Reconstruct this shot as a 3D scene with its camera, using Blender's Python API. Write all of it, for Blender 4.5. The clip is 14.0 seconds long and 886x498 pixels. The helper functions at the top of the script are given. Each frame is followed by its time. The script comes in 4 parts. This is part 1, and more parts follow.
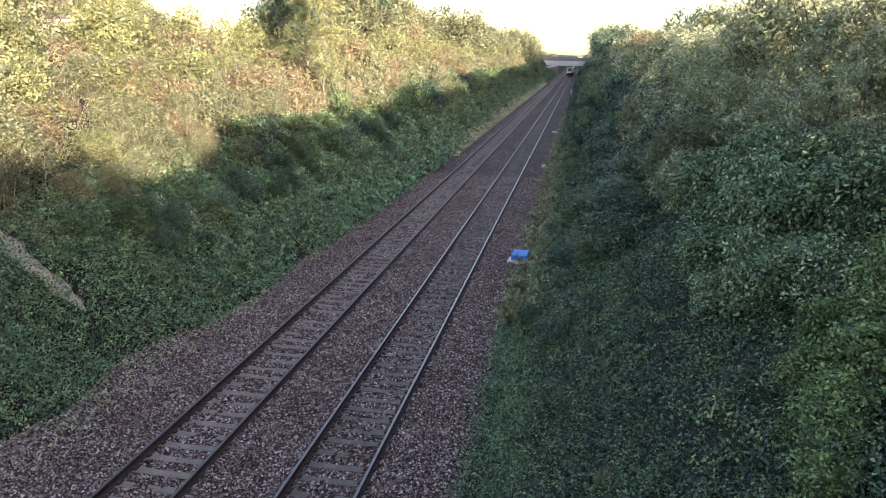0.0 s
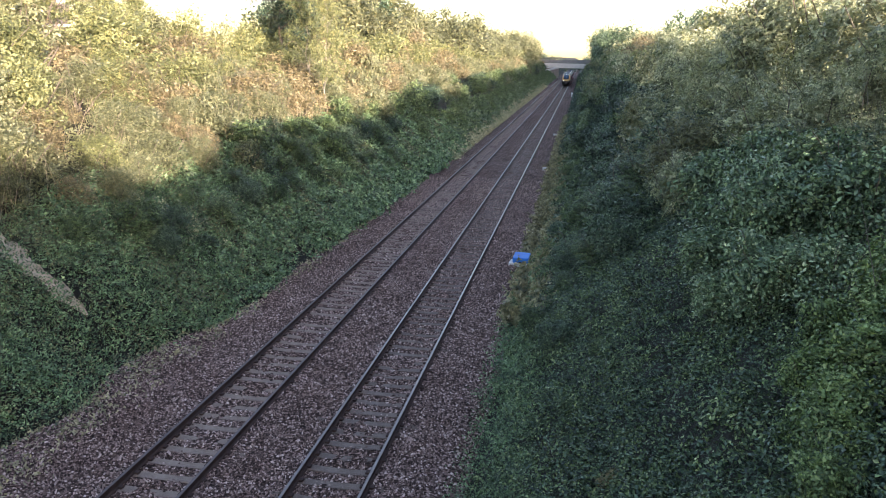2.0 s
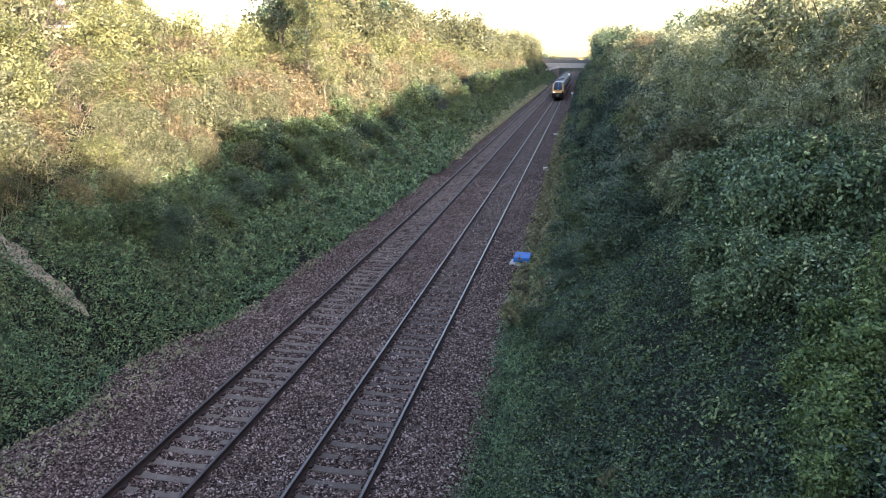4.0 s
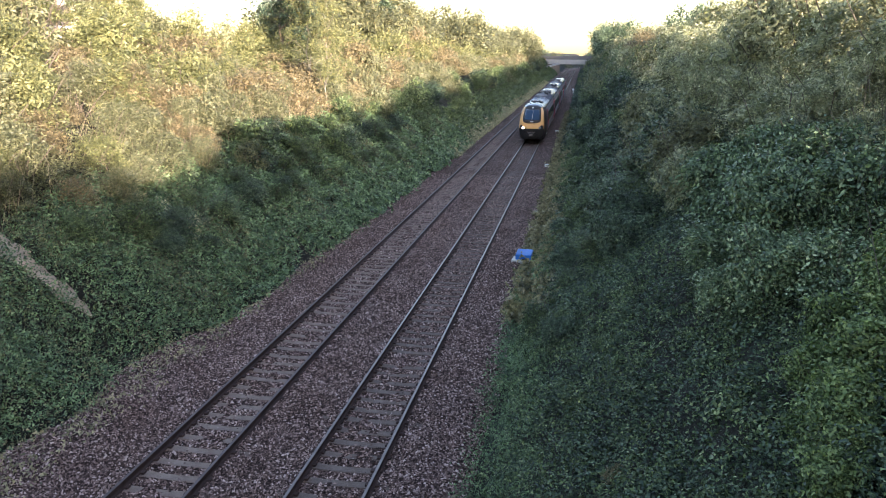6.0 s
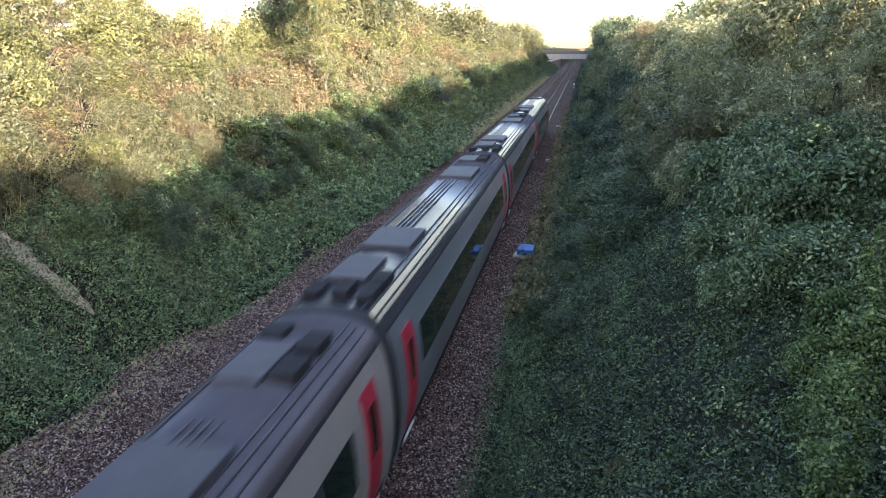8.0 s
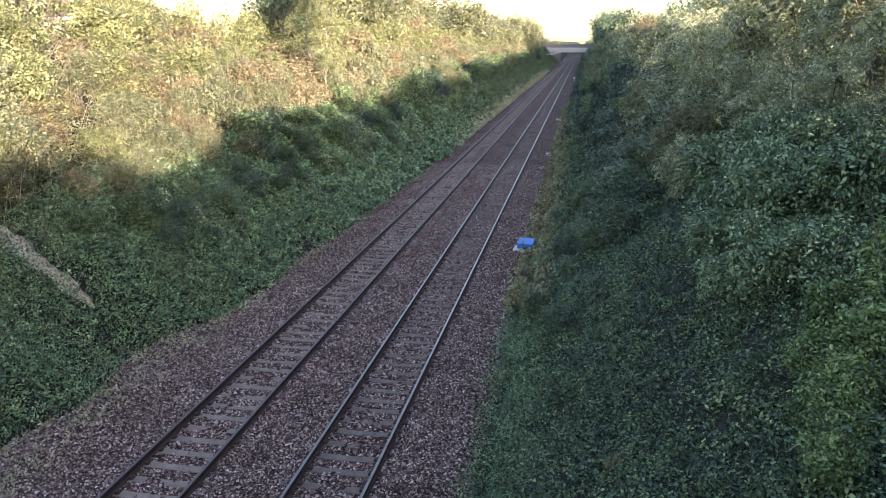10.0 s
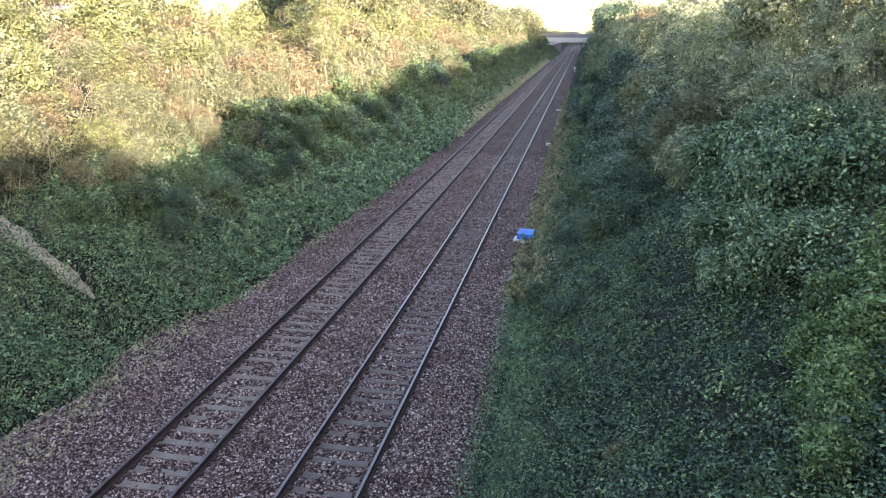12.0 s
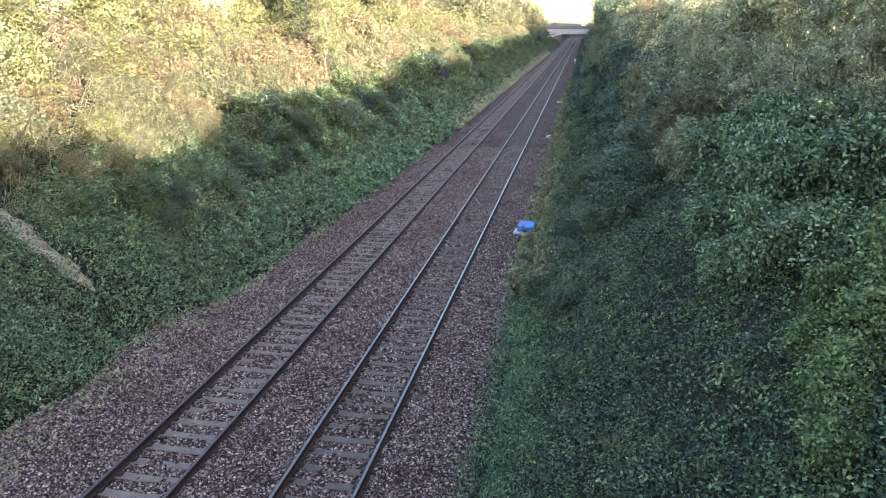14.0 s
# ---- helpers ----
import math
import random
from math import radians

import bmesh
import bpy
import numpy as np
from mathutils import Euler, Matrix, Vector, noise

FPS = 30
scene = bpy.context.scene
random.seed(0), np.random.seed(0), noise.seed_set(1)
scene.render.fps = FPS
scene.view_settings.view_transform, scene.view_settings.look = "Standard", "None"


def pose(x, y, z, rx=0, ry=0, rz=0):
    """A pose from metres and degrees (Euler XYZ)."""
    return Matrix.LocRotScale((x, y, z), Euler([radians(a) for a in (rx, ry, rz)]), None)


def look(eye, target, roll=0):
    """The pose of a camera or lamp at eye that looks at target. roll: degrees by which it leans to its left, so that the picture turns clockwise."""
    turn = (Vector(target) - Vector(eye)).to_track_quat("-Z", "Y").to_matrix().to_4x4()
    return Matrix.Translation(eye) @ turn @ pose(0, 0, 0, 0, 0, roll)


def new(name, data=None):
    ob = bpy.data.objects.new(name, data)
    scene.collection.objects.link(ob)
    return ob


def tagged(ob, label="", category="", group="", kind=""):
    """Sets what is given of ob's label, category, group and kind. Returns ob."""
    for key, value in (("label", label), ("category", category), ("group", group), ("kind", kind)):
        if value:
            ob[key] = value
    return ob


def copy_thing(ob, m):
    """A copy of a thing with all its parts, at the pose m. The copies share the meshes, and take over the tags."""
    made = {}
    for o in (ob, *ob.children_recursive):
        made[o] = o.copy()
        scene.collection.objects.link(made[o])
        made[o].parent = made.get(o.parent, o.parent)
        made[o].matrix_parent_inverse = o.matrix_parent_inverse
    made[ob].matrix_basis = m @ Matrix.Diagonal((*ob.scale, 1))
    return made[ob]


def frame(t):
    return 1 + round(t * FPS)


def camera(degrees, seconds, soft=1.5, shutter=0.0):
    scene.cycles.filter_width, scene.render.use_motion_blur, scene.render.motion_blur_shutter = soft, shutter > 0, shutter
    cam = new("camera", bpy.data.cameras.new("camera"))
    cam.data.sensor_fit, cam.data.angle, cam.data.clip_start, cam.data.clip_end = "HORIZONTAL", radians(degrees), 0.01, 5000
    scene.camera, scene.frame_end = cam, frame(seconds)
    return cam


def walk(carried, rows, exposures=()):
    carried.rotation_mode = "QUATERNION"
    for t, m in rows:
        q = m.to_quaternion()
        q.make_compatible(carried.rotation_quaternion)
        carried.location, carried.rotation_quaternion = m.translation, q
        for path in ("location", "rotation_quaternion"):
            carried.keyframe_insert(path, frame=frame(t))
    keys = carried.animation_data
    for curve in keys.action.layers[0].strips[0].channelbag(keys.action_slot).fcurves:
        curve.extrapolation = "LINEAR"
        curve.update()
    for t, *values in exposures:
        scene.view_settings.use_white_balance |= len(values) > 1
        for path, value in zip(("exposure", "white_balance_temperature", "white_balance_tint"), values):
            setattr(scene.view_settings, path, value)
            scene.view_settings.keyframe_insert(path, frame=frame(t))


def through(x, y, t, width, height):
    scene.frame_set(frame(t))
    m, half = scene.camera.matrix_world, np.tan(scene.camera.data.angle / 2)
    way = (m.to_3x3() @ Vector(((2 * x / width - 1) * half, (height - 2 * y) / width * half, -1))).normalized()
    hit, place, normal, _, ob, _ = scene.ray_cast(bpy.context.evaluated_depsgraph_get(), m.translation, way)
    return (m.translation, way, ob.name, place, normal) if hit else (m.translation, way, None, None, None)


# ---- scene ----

# ================= camera =================
EYE = (0.0, 0.0, 8.425)
cam = camera(60.0, 14.0, soft=0.62, shutter=0.3)
TURNS = [  # seconds, yaw, pitch, roll
    (0.0, -9.641, -14.363, 1.317), (0.5, -9.667, -14.301, 1.224), (1.0, -9.683, -14.254, 1.201),
    (1.5, -9.722, -14.177, 1.124), (2.0, -9.747, -14.149, 1.054), (2.5, -9.753, -14.096, 1.025),
    (3.0, -9.757, -14.086, 1.038), (5.5, -9.937, -14.302, 0.489), (6.0, -9.956, -14.333, 0.43),
    (6.5, -9.985, -14.411, 0.338), (7.0, -10.009, -14.474, 0.259), (7.5, -10.05, -14.563, 0.199),
    (8.0, -10.072, -14.651, 0.064), (10.5, -10.074, -15.274, 0.062), (11.0, -10.049, -15.457, 0.155),
    (11.5, -10.063, -15.625, 0.075), (12.0, -10.066, -15.816, 0.079), (12.5, -10.072, -15.985, 0.01),
    (13.0, -10.077, -16.187, 0.065), (13.5, -10.095, -16.312, 0.003), (14.0, -10.096, -16.374, 0.0)]
walk(cam, [(t, pose(*EYE, 90 + p, 0, -y) @ pose(0, 0, 0, 0, 0, r)) for t, y, p, r in TURNS],
     exposures=[(0.0, 3.05, 6330, 24), (8.0, 3.02, 6330, 24), (10.5, 3.27, 6230, 24), (11.1, 3.48, 6230, 24), (14.0, 3.50, 6190, 24)])

# ================= light =================
SUN = Vector((0.66, -0.95, 0.168)).normalized()
world = bpy.data.worlds.new("sky")
scene.world = world
world.use_nodes = True
wn = world.node_tree.nodes
sky = wn.new("ShaderNodeTexSky")
sky.sky_type = "NISHITA"
sky.sun_disc = False
sky.sun_elevation = math.asin(SUN.z)
sky.sun_rotation = math.atan2(SUN.x, SUN.y)
sky.dust_density = 1.0
sky.ozone_density = 1.0
wn["Background"].inputs[1].default_value = 0.10
world.node_tree.links.new(sky.outputs[0], wn["Background"].inputs[0])
sun_data = bpy.data.lights.new("sun", "SUN")
sun_data.energy, sun_data.angle, sun_data.color = 3.35, radians(0.6), (1.0, 0.88, 0.70)
sun = new("sun", sun_data)
sun.matrix_world = look(SUN * 200, (0, 0, 0))


# ================= helpers =================
def mesh(name, verts, faces, material, smooth=False):
    me = bpy.data.meshes.new(name)
    me.from_pydata([tuple(map(float, v)) for v in verts], [], [tuple(map(int, f)) for f in faces])
    if material:
        me.materials.append(material)
    if smooth:
        me.polygons.foreach_set("use_smooth", [True] * len(me.polygons))
    me.update()
    return me


def fast_mesh(name, verts, corner, size, material, smooth=False):
    """A mesh of many equal polygons with `size` corners each."""
    me = bpy.data.meshes.new(name)
    n = len(corner) // size
    me.vertices.add(len(verts))
    me.vertices.foreach_set("co", np.asarray(verts, dtype=np.float32).ravel())
    me.loops.add(len(corner))
    me.loops.foreach_set("vertex_index", np.asarray(corner, dtype=np.int32))
    me.polygons.add(n)
    me.polygons.foreach_set("loop_start", np.arange(0, n * size, size, dtype=np.int32))
    me.polygons.foreach_set("loop_total", np.full(n, size, dtype=np.int32))
    if smooth:
        me.polygons.foreach_set("use_smooth", [True] * n)
    me.materials.append(material)
    me.update(calc_edges=True)
    return me


def part(name, bm, material, parent, label=""):
    me = bpy.data.meshes.new(name)
    bm.to_mesh(me)
    bm.free()
    me.materials.append(material)
    return put(name, me, parent, label)


def put(name, me, parent=None, label="", m=None):
    ob = new(name, me)
    if parent is not None:
        ob.parent = parent
    if m is not None:
        ob.matrix_basis = m
    if label:
        tagged(ob, label)
    return ob


def box(bm, x0, x1, y0, y1, z0, z1, bevel=0.0):
    r = bmesh.ops.create_cube(bm, size=1.0)
    for v in r["verts"]:
        v.co = Vector((x0 + (v.co.x + 0.5) * (x1 - x0), y0 + (v.co.y + 0.5) * (y1 - y0), z0 + (v.co.z + 0.5) * (z1 - z0)))
    if bevel:
        edges = list({e for v in r["verts"] for e in v.link_edges})
        bmesh.ops.bevel(bm, geom=edges, offset=bevel, segments=2, affect="EDGES", profile=0.5)
    return bm


def boxed(*args, bevel=0.0):
    return box(bmesh.new(), *args, bevel=bevel)


def tube(bm, a, b, ra, rb, sides=8):
    a, b = Vector(a), Vector(b)
    q = (b - a).to_track_quat("Z", "Y")
    rings = []
    for c, r in ((a, ra), (b, rb)):
        rings.append([bm.verts.new(c + q @ Vector((r * math.cos(2 * math.pi * i / sides), r * math.sin(2 * math.pi * i / sides), 0))) for i in range(sides)])
    for i in range(sides):
        j = (i + 1) % sides
        bm.faces.new((rings[0][i], rings[0][j], rings[1][j], rings[1][i]))
    bm.faces.new(rings[0][::-1])
    bm.faces.new(rings[1])
    return bm


def smoothstep(a, b, x):
    k = np.clip((x - a) / (b - a), 0, 1)
    return k * k * (3 - 2 * k)


def wave(x, y, scale, seed=0.0):
    """Smooth uneven field of about -1 to 1."""
    x, y = np.asarray(x) / scale, np.asarray(y) / scale
    return (np.sin(1.7 * x + 2.1 * np.sin(0.9 * y + seed) + seed) + np.sin(2.3 * y + 1.8 * np.sin(1.1 * x - seed) + 2 * seed)
            + 0.6 * np.sin(3.9 * x + 3.1 * y + 1.7 * seed) + 0.4 * np.sin(6.1 * y - 4.7 * x + seed)) / 3.0


# ================= materials =================
def material(name):
    m = bpy.data.materials.new(name)
    m.use_nodes = True
    nt = m.node_tree
    return m, nt, nt.nodes["Principled BSDF"]


def node(nt, kind, **inputs):
    n = nt.nodes.new(kind)
    for k, v in inputs.items():
        if k in n.inputs:
            n.inputs[k].default_value = v
    return n


def ramp(nt, source, stops):
    r = nt.nodes.new("ShaderNodeValToRGB")
    els = r.color_ramp.elements
    while len(els) < len(stops):
        els.new(0.5)
    for e, (p, c) in zip(els, stops):
        e.position, e.color = p, (*c, 1)
    nt.links.new(source, r.inputs[0])
    return r.outputs[0]


def mix(nt, factor, a, b, mode="MIX"):
    n = nt.nodes.new("ShaderNodeMix")
    n.data_type, n.blend_type = "RGBA", mode
    for s, v in ((0, factor), (6, a), (7, b)):
        if isinstance(v, (int, float)):
            n.inputs[s].default_value = v
        elif isinstance(v, tuple):
            n.inputs[s].default_value = (*v, 1)
        else:
            nt.links.new(v, n.inputs[s])
    return n.outputs[2]


def coords(nt, kind="Object"):
    return nt.nodes.new("ShaderNodeTexCoord").outputs[kind]


def noise_tex(nt, vec, scale, detail=4.0, rough=0.6):
    n = node(nt, "ShaderNodeTexNoise", Scale=scale, Detail=detail, Roughness=rough)
    nt.links.new(vec, n.inputs["Vector"])
    return n.outputs["Fac"]


def bump(nt, height, strength, distance, bsdf):
    b = node(nt, "ShaderNodeBump", Strength=strength, Distance=distance)
    nt.links.new(height, b.inputs["Height"])
    nt.links.new(b.outputs[0], bsdf.inputs["Normal"])


def surface(name, stops, scale=6.0, rough=0.8, metal=0.0, fine=60.0, relief=0.3, depth=0.01, spec=0.3):
    """A worn surface: colour from coarse and fine noise, with relief."""
    m, nt, p = material(name)
    c = coords(nt)
    a = noise_tex(nt, c, scale)
    b = noise_tex(nt, c, fine, 3.0)
    k = nt.nodes.new("ShaderNodeMath")
    k.operation = "MULTIPLY_ADD"
    nt.links.new(b, k.inputs[0])
    k.inputs[1].default_value = 0.45
    sub = nt.nodes.new("ShaderNodeMath")
    sub.operation = "MULTIPLY"
    nt.links.new(a, sub.inputs[0])
    sub.inputs[1].default_value = 0.62
    nt.links.new(sub.outputs[0], k.inputs[2])
    nt.links.new(ramp(nt, k.outputs[0], stops), p.inputs["Base Color"])
    p.inputs["Roughness"].default_value, p.inputs["Metallic"].default_value = rough, metal
    p.inputs["Specular IOR Level"].default_value = spec
    bump(nt, b, relief, depth, p)
    return m


def leafy(name, stops, through=0.24, rough=0.45, spread=0.72):
    """Leaves: each leaf has its own shade, each plant its own cast. Blotchy shading is painted over the colour."""
    m, nt, p = material(name)
    g = nt.nodes.new("ShaderNodeNewGeometry")
    o = nt.nodes.new("ShaderNodeObjectInfo")
    k = nt.nodes.new("ShaderNodeMath")
    k.operation = "MULTIPLY_ADD"
    nt.links.new(g.outputs["Random Per Island"], k.inputs[0])
    k.inputs[1].default_value = spread
    s = nt.nodes.new("ShaderNodeMath")
    s.operation = "MULTIPLY"
    nt.links.new(o.outputs["Random"], s.inputs[0])
    s.inputs[1].default_value = 1 - spread
    nt.links.new(s.outputs[0], k.inputs[2])
    # Painted shade: coarse noise multiplies dark and bright blotches into the leaf colour.
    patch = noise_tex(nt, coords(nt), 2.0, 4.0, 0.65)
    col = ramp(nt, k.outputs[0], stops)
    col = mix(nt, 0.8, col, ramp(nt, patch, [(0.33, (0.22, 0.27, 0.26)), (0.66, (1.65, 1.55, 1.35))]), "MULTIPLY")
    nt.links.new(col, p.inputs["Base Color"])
    p.inputs["Roughness"].default_value = rough
    p.inputs["Specular IOR Level"].default_value = 0.3
    t = nt.nodes.new("ShaderNodeBsdfTranslucent")
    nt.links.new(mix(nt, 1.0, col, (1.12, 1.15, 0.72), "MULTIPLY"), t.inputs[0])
    mx = nt.nodes.new("ShaderNodeMixShader")
    mx.inputs[0].default_value = through
    nt.links.new(p.outputs[0], mx.inputs[1])
    nt.links.new(t.outputs[0], mx.inputs[2])
    nt.links.new(mx.outputs[0], nt.nodes["Material Output"].inputs[0])
    return m


def stone_surface(name, cell):
    """Crushed stone: cells of their own shade with deep joints."""
    m, nt, p = material(name)
    c = coords(nt)
    v = node(nt, "ShaderNodeTexVoronoi", Scale=cell, Randomness=1.0)
    nt.links.new(c, v.inputs["Vector"])
    sep = nt.nodes.new("ShaderNodeSeparateColor")
    nt.links.new(v.outputs["Color"], sep.inputs[0])
    col = ramp(nt, sep.outputs[0], BALLAST)
    dirt = noise_tex(nt, c, 0.55, 5.0)
    col = mix(nt, 0.6, col, ramp(nt, dirt, [(0.3, (0.6, 0.5, 0.47)), (0.7, (1.15, 1.1, 1.12))]), "MULTIPLY")
    gap = ramp(nt, v.outputs["Distance"], [(0.15, (1.05, 1.0, 0.98)), (0.6, (0.48, 0.43, 0.42))])
    col = mix(nt, 1.0, col, gap, "MULTIPLY")
    nt.links.new(col, p.inputs["Base Color"])
    p.inputs["Roughness"].default_value = 0.95
    p.inputs["Specular IOR Level"].default_value = 0.1
    inv = nt.nodes.new("ShaderNodeMath")
    inv.operation = "SUBTRACT"
    inv.inputs[0].default_value = 1.0
    nt.links.new(v.outputs["Distance"], inv.inputs[1])
    bump(nt, inv.outputs[0], 1.0, 0.05, p)
    return m


BALLAST = [(0.0, (0.026, 0.018, 0.015)), (0.35, (0.090, 0.062, 0.052)), (0.65, (0.215, 0.153, 0.130)), (0.88, (0.40, 0.300, 0.260)), (1.0, (0.62, 0.51, 0.45))]
M_BALLAST = stone_surface("crushed_stone_bed", 21.0)


def loose_stone():
    m, nt, p = material("loose_stone")
    g = nt.nodes.new("ShaderNodeNewGeometry")
    col = ramp(nt, g.outputs["Random Per Island"], BALLAST)
    dirt = noise_tex(nt, coords(nt), 0.55, 5.0)
    col = mix(nt, 0.6, col, ramp(nt, dirt, [(0.3, (0.6, 0.5, 0.47)), (0.7, (1.15, 1.1, 1.12))]), "MULTIPLY")
    nt.links.new(col, p.inputs["Base Color"])
    p.inputs["Roughness"].default_value = 0.9
    p.inputs["Specular IOR Level"].default_value = 0.12
    return m


M_STONE = loose_stone()
# Soil albedo is set near black to put shade between plants into its colour.
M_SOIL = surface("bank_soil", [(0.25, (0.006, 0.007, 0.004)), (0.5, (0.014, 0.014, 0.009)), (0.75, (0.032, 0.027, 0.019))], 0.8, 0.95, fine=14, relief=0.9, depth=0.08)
M_SAND = surface("bare_sandy_soil", [(0.25, (0.24, 0.17, 0.13)), (0.5, (0.44, 0.335, 0.26)), (0.8, (0.62, 0.50, 0.41))], 1.6, 0.95, fine=25, relief=0.8, depth=0.05)
M_RAIL = surface("rusty_rail_side", [(0.3, (0.024, 0.014, 0.012)), (0.6, (0.048, 0.028, 0.023)), (0.85, (0.085, 0.050, 0.040))], 4, 0.85, 0.1, 40)
M_HEAD = surface("worn_rail_head", [(0.3, (0.085, 0.062, 0.058)), (0.7, (0.17, 0.135, 0.125))], 3, 0.38, 0.8, 80, 0.05, 0.002)
M_DULL = surface("dull_rail_head", [(0.3, (0.075, 0.050, 0.045)), (0.7, (0.13, 0.10, 0.094))], 3, 0.46, 0.75, 80, 0.05, 0.002)
M_SLEEPER = surface("weathered_sleeper", [(0.25, (0.085, 0.058, 0.047)), (0.5, (0.16, 0.117, 0.094)), (0.8, (0.28, 0.22, 0.182))], 2.2, 0.92, fine=30, relief=0.5, depth=0.01)
M_SLEEPER_DARK = surface("dirty_sleeper", [(0.25, (0.055, 0.039, 0.032)), (0.5, (0.105, 0.077, 0.063)), (0.8, (0.20, 0.157, 0.133))], 2.2, 0.92, fine=30, relief=0.5, depth=0.01)
M_STRAW = surface("dry_stalk", [(0.3, (0.20, 0.16, 0.10)), (0.7, (0.38, 0.32, 0.22))], 3, 0.9)
M_PALEBARK = surface("pale_bark", [(0.3, (0.13, 0.115, 0.085)), (0.7, (0.26, 0.235, 0.18))], 5, 0.9, fine=40, relief=0.6, depth=0.02)
M_BARK = surface("bark", [(0.3, (0.05, 0.04, 0.03)), (0.7, (0.16, 0.13, 0.10))], 5, 0.95, fine=40, relief=0.8, depth=0.02)

L_GREEN = leafy("green_leaf", [(0.0, (0.012, 0.022, 0.010)), (0.35, (0.036, 0.062, 0.026)), (0.75, (0.115, 0.170, 0.073)), (1.0, (0.27, 0.325, 0.16))], 0.12)
L_DARK = leafy("dark_leaf", [(0.0, (0.009, 0.018, 0.012)), (0.4, (0.032, 0.058, 0.036)), (0.8, (0.100, 0.155, 0.096)), (1.0, (0.25, 0.315, 0.21))], 0.10)
L_YELLOW = leafy("yellow_green_leaf", [(0.0, (0.034, 0.046, 0.021)), (0.4, (0.118, 0.130, 0.058)), (0.8, (0.205, 0.215, 0.098)), (1.0, (0.28, 0.285, 0.14))])
L_OLIVE = leafy("olive_leaf", [(0.0, (0.036, 0.044, 0.024)), (0.45, (0.130, 0.140, 0.078)), (1.0, (0.25, 0.255, 0.155))])
L_RUST = leafy("russet_leaf", [(0.0, (0.064, 0.053, 0.033)), (0.5, (0.170, 0.143, 0.083)), (1.0, (0.331, 0.285, 0.175))])
L_WEED = leafy("weed_leaf", [(0.0, (0.024, 0.042, 0.022)), (0.35, (0.080, 0.140, 0.068)), (0.75, (0.20, 0.300, 0.158)), (1.0, (0.42, 0.51, 0.30))], 0.14)
L_IVY = leafy("glossy_ivy_leaf", [(0.0, (0.018, 0.036, 0.020)), (0.35, (0.070, 0.118, 0.062)), (0.75, (0.180, 0.255, 0.142)), (1.0, (0.42, 0.49, 0.33))], 0.12, 0.38)
L_FRESH = leafy("fresh_leaf", [(0.0, (0.018, 0.034, 0.013)), (0.35, (0.095, 0.150, 0.058)), (0.8, (0.225, 0.300, 0.130)), (1.0, (0.40, 0.47, 0.24))])
L_PALE = leafy("dusty_pale_leaf", [(0.0, (0.060, 0.076, 0.046)), (0.45, (0.240, 0.266, 0.165)), (0.85, (0.389, 0.407, 0.271)), (1.0, (0.590, 0.590, 0.437))])
L_DRY = leafy("dry_grass_blade", [(0.0, (0.11, 0.11, 0.065)), (0.5, (0.23, 0.215, 0.135)), (1.0, (0.40, 0.365, 0.25))])

L_STRAW = leafy("straw_grass_blade", [(0.0, (0.20, 0.20, 0.13)), (0.5, (0.42, 0.40, 0.28)), (1.0, (0.64, 0.60, 0.46))])

# ================= ground =================
TRACKS = (-8.009, -4.564)
RAILS = 0.7525


def foot(y):
    """How far to the left the stones reach before the bank rises."""
    return np.interp(y, [0.0, 18.5, 22.0, 30.0, 40.0, 65.0, 120.0], [12.2, 12.1, 11.15, 10.9, 10.65, 10.4, 10.35])


def bank(x, y):
    """Height of the ground: a flat bed between two cutting slopes, level land above."""
    x, y = np.asarray(x, float), np.asarray(y, float)
    left = -foot(y) - 0.2 - x + 0.3 * wave(x * 0.2, y, 5.0, 1.0)
    right = x + 1.55 + 0.25 * wave(x * 0.2, y, 4.0, 2.0)
    zl = 8.3 * (1 - np.exp(-np.maximum(left, 0) * 0.085)) * 1.25
    zl = np.minimum(zl, 7.9 + 0.01 * left)
    zr = np.minimum(0.80 * np.maximum(right, 0), 8.0 + 0.01 * right)
    z = -0.45 + np.where(left > 0, zl + 0.15, 0) + np.where(right > 0, zr + 0.15, 0)
    z = z + np.where((left > 0.5) | (right > 0.5), 0.16 * wave(x, y, 2.3, 3.0), 0)
    return z


def make_ground():
    xs = np.concatenate([[-2500, -1200, -500, -200, -100, -60], np.arange(-42, -26, 1.5), np.arange(-26, -9.5, 0.5), [-9, -6, -3], np.arange(-2.4, 14, 0.5), np.arange(14, 32, 1.5), [45, 70, 120, 300, 900, 2500]])
    ys = np.concatenate([[-400, -150, -60, -30, -15], np.arange(-10, 70, 0.6), np.arange(70, 180, 1.6), np.arange(180, 460, 5), [480, 520, 600, 750, 1000, 1500, 2200, 3000]])
    gx, gy = np.meshgrid(xs, ys)
    gz = bank(gx, gy)
    v = np.stack([gx, gy, gz], -1).reshape(-1, 3)
    nx, ny = len(xs), len(ys)
    i = (np.arange(ny - 1)[:, None] * nx + np.arange(nx - 1)[None]).ravel()
    f = np.stack([i, i + 1, i + nx + 1, i + nx], -1).ravel()
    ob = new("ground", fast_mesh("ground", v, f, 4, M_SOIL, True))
    return tagged(ob, "weedy soil of a deep railway cutting and land above, darkened as shade under plants", "ground", kind="structure")


